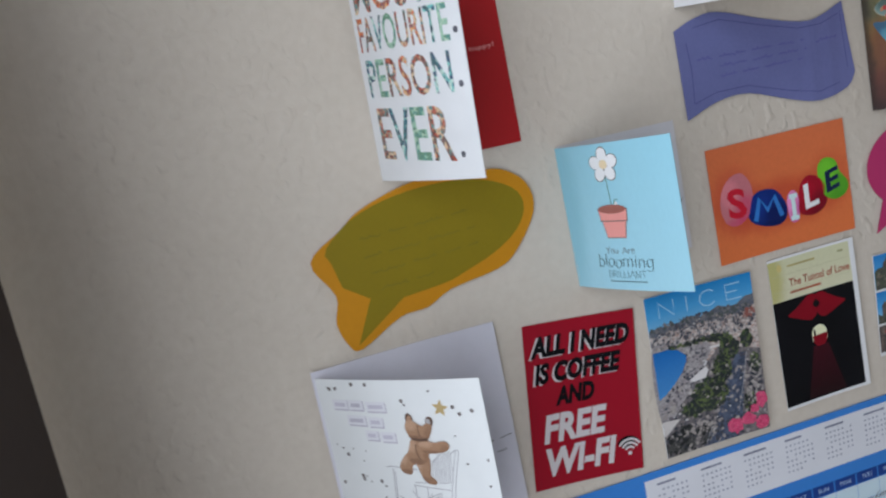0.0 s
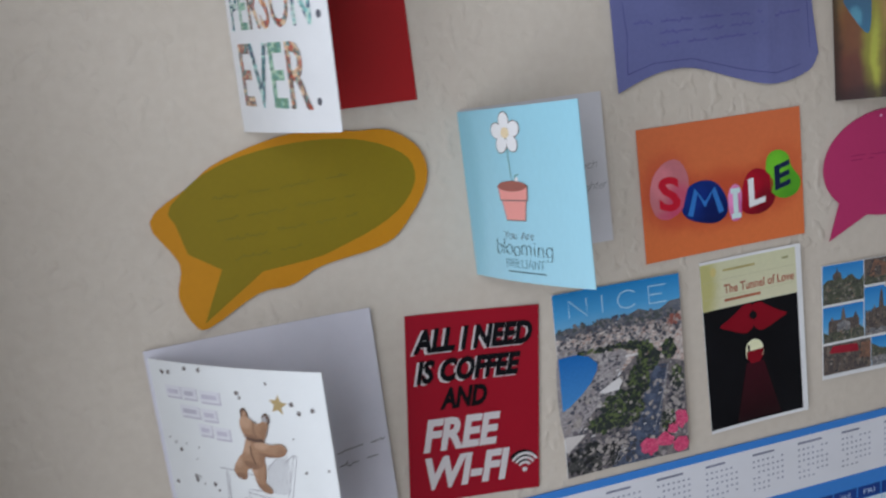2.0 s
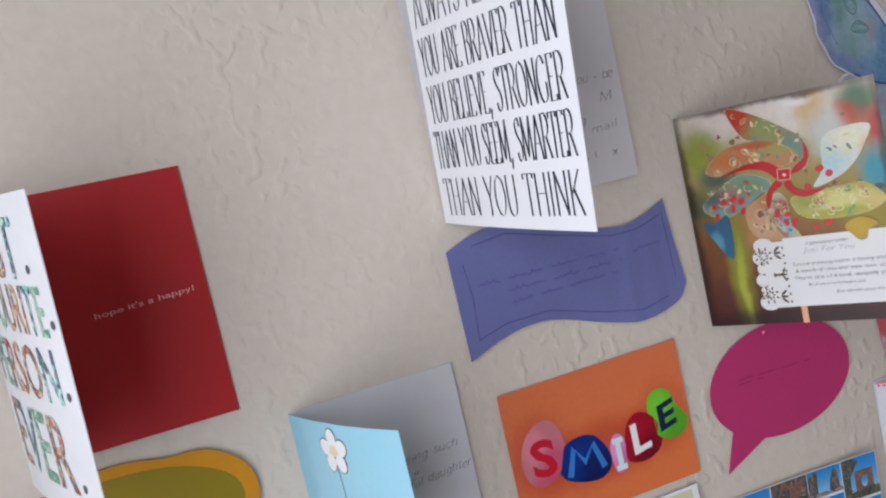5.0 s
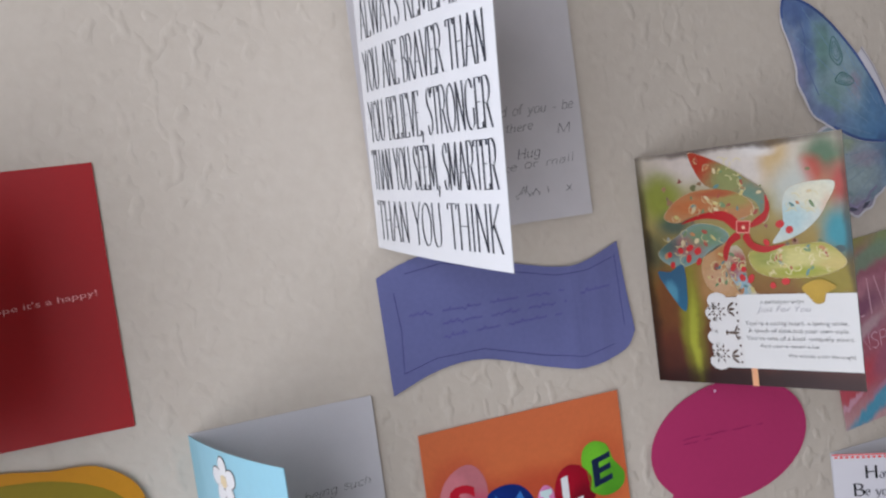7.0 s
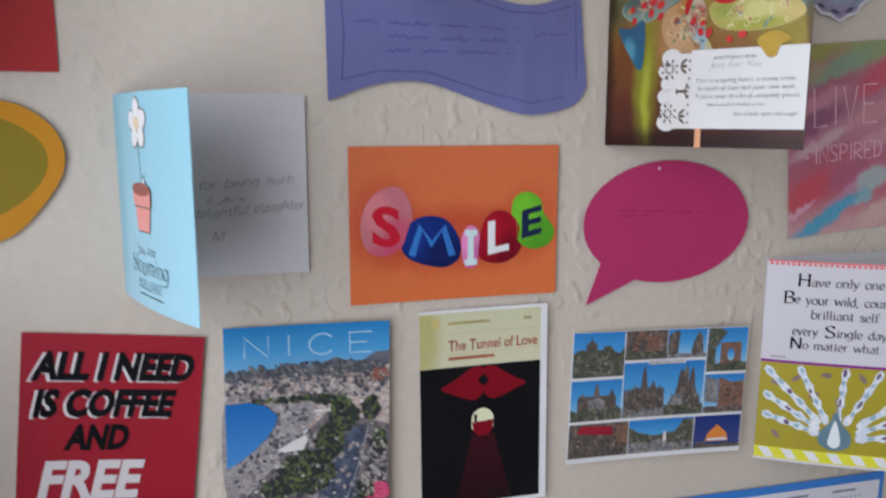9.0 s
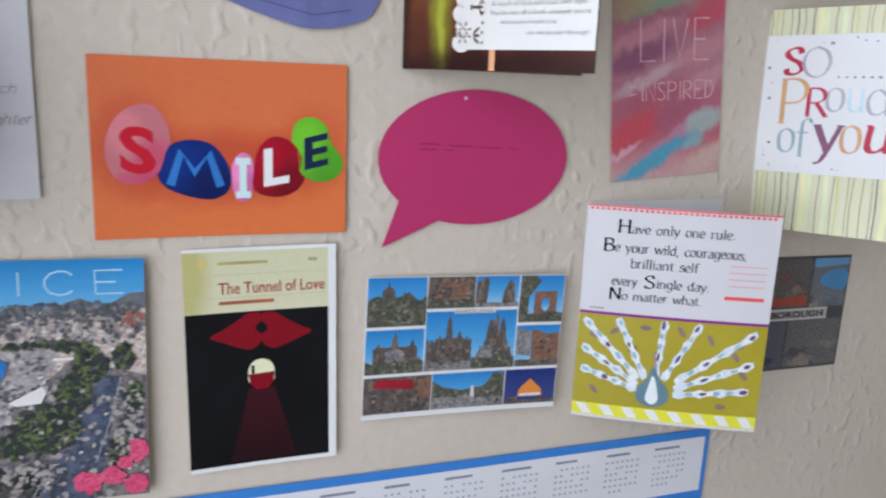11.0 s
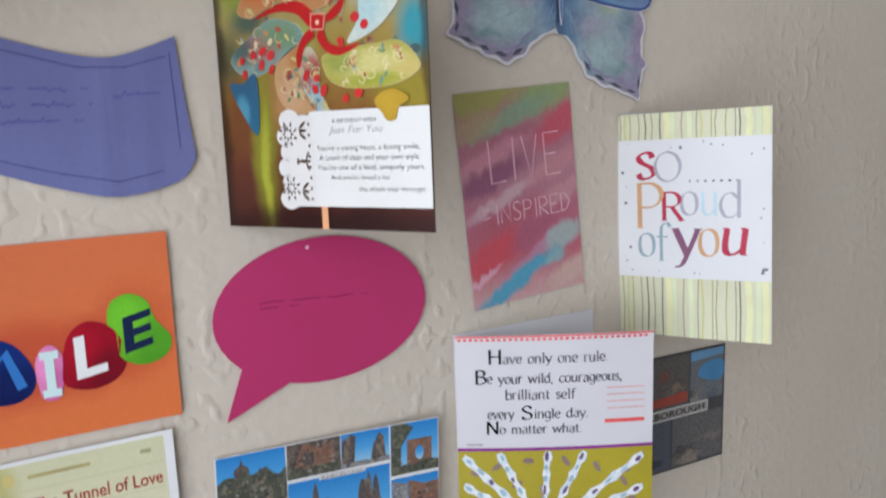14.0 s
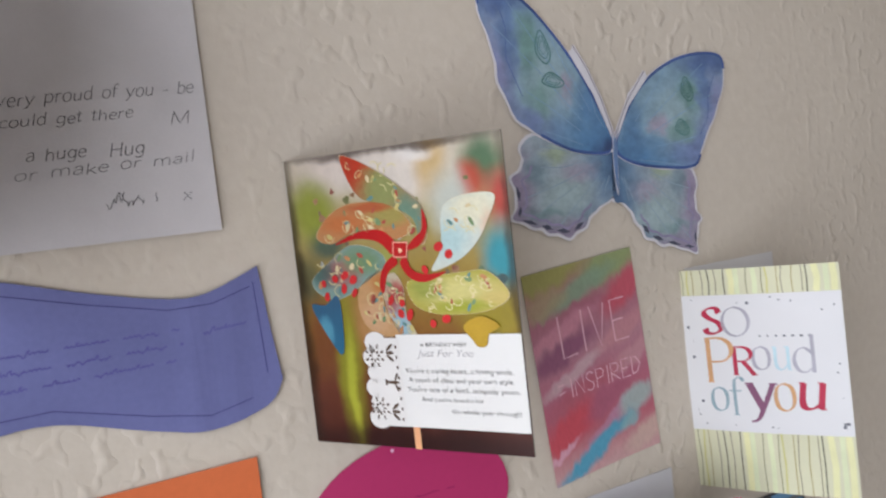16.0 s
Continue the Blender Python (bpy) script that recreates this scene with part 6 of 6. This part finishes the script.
WINGP = {
    "upper": lambda flip: watercolour("blue_wing_print", flip, (138, 172, 194), [(0.05, 0.42, 0.22, 0.50, (142, 146, 190), 0.95), (0.30, 0.12, 0.30, 0.22, (122, 140, 190), 0.9), (0.98, 0.02, 0.55, 0.36, (72, 134, 188), 0.95), (1.0, 0.0, 0.20, 0.16, (34, 62, 112), 0.95), (0.86, 0.34, 0.12, 0.34, (84, 132, 178), 0.8), (0.48, 0.48, 0.22, 0.26, (164, 192, 200), 0.85),
                                                                           (0.34, 0.66, 0.10, 0.20, (108, 152, 142), 0.85), (0.42, 0.34, 0.12, 0.12, (120, 160, 152), 0.8), (0.62, 0.40, 0.08, 0.10, (178, 164, 186), 0.8), (0.15, 0.93, 0.30, 0.14, (78, 106, 164), 0.9), (0.20, 0.70, 0.07, 0.30, (88, 122, 176), 0.7)]),
    "lower": lambda flip: watercolour("lilac_wing_print", flip, (164, 180, 192), [(0.5, 0.04, 0.9, 0.20, (160, 148, 172), 1.0), (0.02, 0.45, 0.24, 0.60, (164, 150, 176), 1.0), (0.95, 0.70, 0.30, 0.55, (92, 132, 170), 0.95), (1.0, 0.75, 0.12, 0.5, (52, 84, 128), 0.7), (0.50, 0.42, 0.28, 0.24, (170, 194, 196), 0.85), (0.42, 0.80, 0.14, 0.10, (168, 186, 150), 0.8), (0.24, 0.66, 0.10, 0.16, (116, 150, 162), 0.7),
                                                                            (0.62, 0.62, 0.18, 0.10, (172, 160, 182), 0.7), (0.30, 0.26, 0.22, 0.06, (120, 158, 160), 0.7), (0.68, 0.22, 0.16, 0.10, (120, 152, 172), 0.6)])}
outer = [(-1, UL), (1, UR), (-1, LL), (1, LR)]
BX, BZ = 0.322, 1.566
bfly = None
for k, (side, pts) in enumerate(outer):
    mid = Vector((sum(p[0] for p in pts) / len(pts), sum(p[1] for p in pts) / len(pts)))
    edge = scalloped(wing(pts), (24, 25, 18, 22)[k], (52, 52, 62, 64)[k], (0.0007, 0.0006, 0.0011, 0.0011)[k])
    grown = [tuple(Vector(p) + (Vector(p) - mid).normalized() * (0.0016 if k < 2 else 0.0022)) for p in edge]
    y = -0.002 - 0.0007 * (k < 2)
    if bfly is None:
        bfly = Card("paper_butterfly", BX, BZ, 0.222, 0.2, RIM, "blue and lilac watercolour paper butterfly with white edge", "wall decoration", y=y, board="wing_backing", outline=[(a - BX, b - BZ) for a, b in grown])
        piece = bfly
    else:
        piece = Card("wing", BX, BZ, 0.222, 0.2, RIM, root=bfly, y=y, board="wing_backing", outline=[(a - BX, b - BZ) for a, b in grown])
    f = lambda some: [((a - BX) / 0.222, (b - BZ) / 0.2) for a, b in some]
    piece.poly("wing", f(edge), WINGP["upper" if k < 2 else "lower"](side > 0), 1)
    if k == 0:
        piece.lines("wing_edge", [f(wing(pts)[:30]), f(wing(pts)[50:])], 0.0021, ink(S(64, 86, 138), 0.6, 0.3), 2)
        piece.lines("wing_vein", [f([(0.335, 1.758), (0.342, 1.735), (0.340, 1.715), (0.350, 1.690)])], 0.0007, ink(S(84, 104, 150), 0.6, 0.2), 2)
    elif k == 1:
        piece.lines("wing_edge", [f(wing(pts)[:28]), f(wing(pts)[42:])], 0.0021, ink(S(64, 86, 138), 0.6, 0.3), 2)
        piece.lines("wing_vein", [f([(0.530, 1.700), (0.522, 1.685), (0.520, 1.668), (0.510, 1.655)])], 0.0007, ink(S(84, 104, 150), 0.6, 0.2), 2)
    else:
        low = edge[(26 if k == 2 else 34):(60 if k == 2 else 62)]
        for p, q in zip(low[::5], low[5::5]):
            m, d = (Vector(p) + Vector(q)) / 2, Vector(q) - Vector(p)
            inward = (mid - m).normalized() * 0.0022
            piece.poly("edge_mark", f([tuple(m + inward - d * 0.36), tuple(m + inward * 0.35), tuple(m + inward + d * 0.36), tuple(m + inward * 1.9)]), ink(S(74, 76, 92), 0.6, 0.2), 2)
        piece.lines("wing_margin", [f([tuple(mid + (Vector(p) - mid) * 0.80) for p in edge[18:62]])], 0.0016, ink(S(140, 132, 162), 0.6, 0.3), 2)
    rng = random.Random(40 + k)
    hub = Vector((0.4245, 1.645))
    veins = []
    for p in wing(pts)[6:-6:4]:
        e = hub + (Vector(p) - hub) * rng.uniform(0.75, 0.95)
        s = hub + (Vector(p) - hub) * rng.uniform(0.25, 0.45)
        veins.append(f([tuple(s), tuple((s + e) / 2 + Vector((rng.uniform(-1, 1), rng.uniform(-1, 1))) * 0.002), tuple(e)]))
    for vein in veins[::2]:
        piece.lines("wing_vein", [vein], 0.0005, ink(S(122, 152, 180) if k < 2 else S(136, 156, 172), 0.6, 0.2), 2)
    for cu, cv, ru, rv in (((0.370, 1.722, 0.006, 0.011), (0.376, 1.700, 0.009, 0.005)) if k == 0 else ((0.500, 1.690, 0.006, 0.009), (0.492, 1.662, 0.007, 0.006)) if k == 1 else ()):
        for grow in (1.0, 0.68, 0.4):
            loop = smooth([(cu - ru * grow, cv - rv * 0.2 * grow), (cu - ru * 0.3 * grow, cv + rv * grow), (cu + ru * 0.5 * grow, cv + rv * 0.5 * grow), (cu + ru * grow, cv - rv * 0.5 * grow), (cu + ru * 0.2 * grow, cv - rv * grow)], 4)
            piece.lines("wing_spot", [f(loop + loop[:1])], 0.0011 * grow, ink(S(84, 124, 122), 0.6, 0.3), 3)
body = Card("body", BX, BZ, 0.222, 0.2, RIM, root=bfly, y=-0.0035, board="body", outline=[(a - BX, b - BZ) for a, b in smooth([(0.4245, 1.662), (0.4264, 1.650), (0.4252, 1.632), (0.4235, 1.618), (0.4220, 1.632), (0.4226, 1.650)], 3)])
body.poly("body_print", f(smooth([(0.4245, 1.660), (0.4265, 1.650), (0.425, 1.634), (0.4235, 1.621), (0.422, 1.634), (0.4225, 1.650)], 3)), ink(S(96, 120, 158), 0.6, 0.2), 1)
for strip in ([(0.4245, 1.654), (0.409, 1.690), (0.391, 1.7185), (0.3965, 1.7225), (0.414, 1.692)], [(0.4255, 1.654), (0.441, 1.680), (0.4605, 1.699), (0.4600, 1.7045), (0.441, 1.689)]):
    body.poly("paper_strip", f(strip), RIM, -1)
body.lines("antenna", [f([(0.4245, 1.660), (0.416, 1.685), (0.405, 1.708), (0.395, 1.723)]), f([(0.4255, 1.660), (0.440, 1.684), (0.458, 1.704)])], 0.0026, RIM, 0)
body.lines("antenna", [f([(0.4245, 1.660), (0.416, 1.685), (0.405, 1.708), (0.395, 1.723)]), f([(0.4255, 1.660), (0.440, 1.684), (0.458, 1.704)])], 0.0008, ink(S(140, 130, 140), 0.6, 0.2), 1)

# ---- year planner
PX, PZ, PW, PH = -0.33, 0.718, 0.786, 0.5125
plan = Card("year_planner", PX, PZ, PW, PH, ink(S(62, 128, 204, 1.1), 0.4, 0.06, 12), "large blue and white year planner sheet with month tables", "wall planner", lean=-1.05, y=-0.0015)
HW = lambda x: (x - PX) / PW
HV = lambda z: (z - PZ) / PH
plan.rect("month_panel", HW(-0.120), HV(1.1745), HW(0.4515), HV(1.2235), ink((0.76, 0.76, 0.80), 0.45, 0.03), 1)
plan.rect("grid_panel", HW(-0.300), 0.02, HW(0.4515), HV(1.148), ink(S(190, 208, 224), 0.45, 0.04), 1)
TINY = ink(S(150, 152, 166), 0.5, 0.2)
for m in range(12):
    x0 = -0.108 + 0.0463 * m
    plan.rect("month_name_bar", HW(x0), HV(1.2165), HW(x0 + 0.019 + 0.003 * (m % 3)), HV(1.2185), ink(S(124, 126, 144), 0.5, 0.2), 2)
    plan.many("date_table", [[(HW(x0 + 0.0048 * c), HV(1.2105 - 0.0052 * r)), (HW(x0 + 0.0048 * c + 0.0021), HV(1.2105 - 0.0052 * r)), (HW(x0 + 0.0048 * c + 0.0021), HV(1.2105 - 0.0052 * r + 0.0017)), (HW(x0 + 0.0048 * c), HV(1.2105 - 0.0052 * r + 0.0017))]
                             for r in range(6) for c in range(7) if (r * 7 + c + m) % 9 and not (r == 5 and c > 3)], TINY, 2)
NAVY = ink(S(28, 60, 128), 0.4, 0.08)
days = ("MON", "TUES", "WED", "THUR", "FRI", "SAT", "SUN")
for k in range(27):
    x0 = -0.285 + 0.0262 * k
    plan.rect("day_cell", HW(x0), HV(1.149), HW(x0 + 0.0246), HV(1.1605), NAVY, 2)
    plan.text(days[k % 7], HW(x0 + 0.006), HV(1.1525), HW(x0 + 0.0185), HV(1.157), ink(S(170, 190, 224), 0.5, 0.05), 3)
plan.lines("grid_rules", [[(HW(-0.285 + 0.0262 * k), 0.03), (HW(-0.285 + 0.0262 * k), HV(1.148))] for k in range(28)] + [[(HW(-0.30), 0.06 + 0.062 * r), (HW(0.4515), 0.06 + 0.062 * r)] for r in range(13)], 0.0005, ink(S(120, 160, 200), 0.5, 0.05), 2)
plan.scribble([(0.50 + 0.07 * k, 0.55 + 0.07 * k, 0.785 + 0.012 * (k % 3), 0.1) for k in range(7)], 0.014, GREYINK, 0.0006, 3, 77)
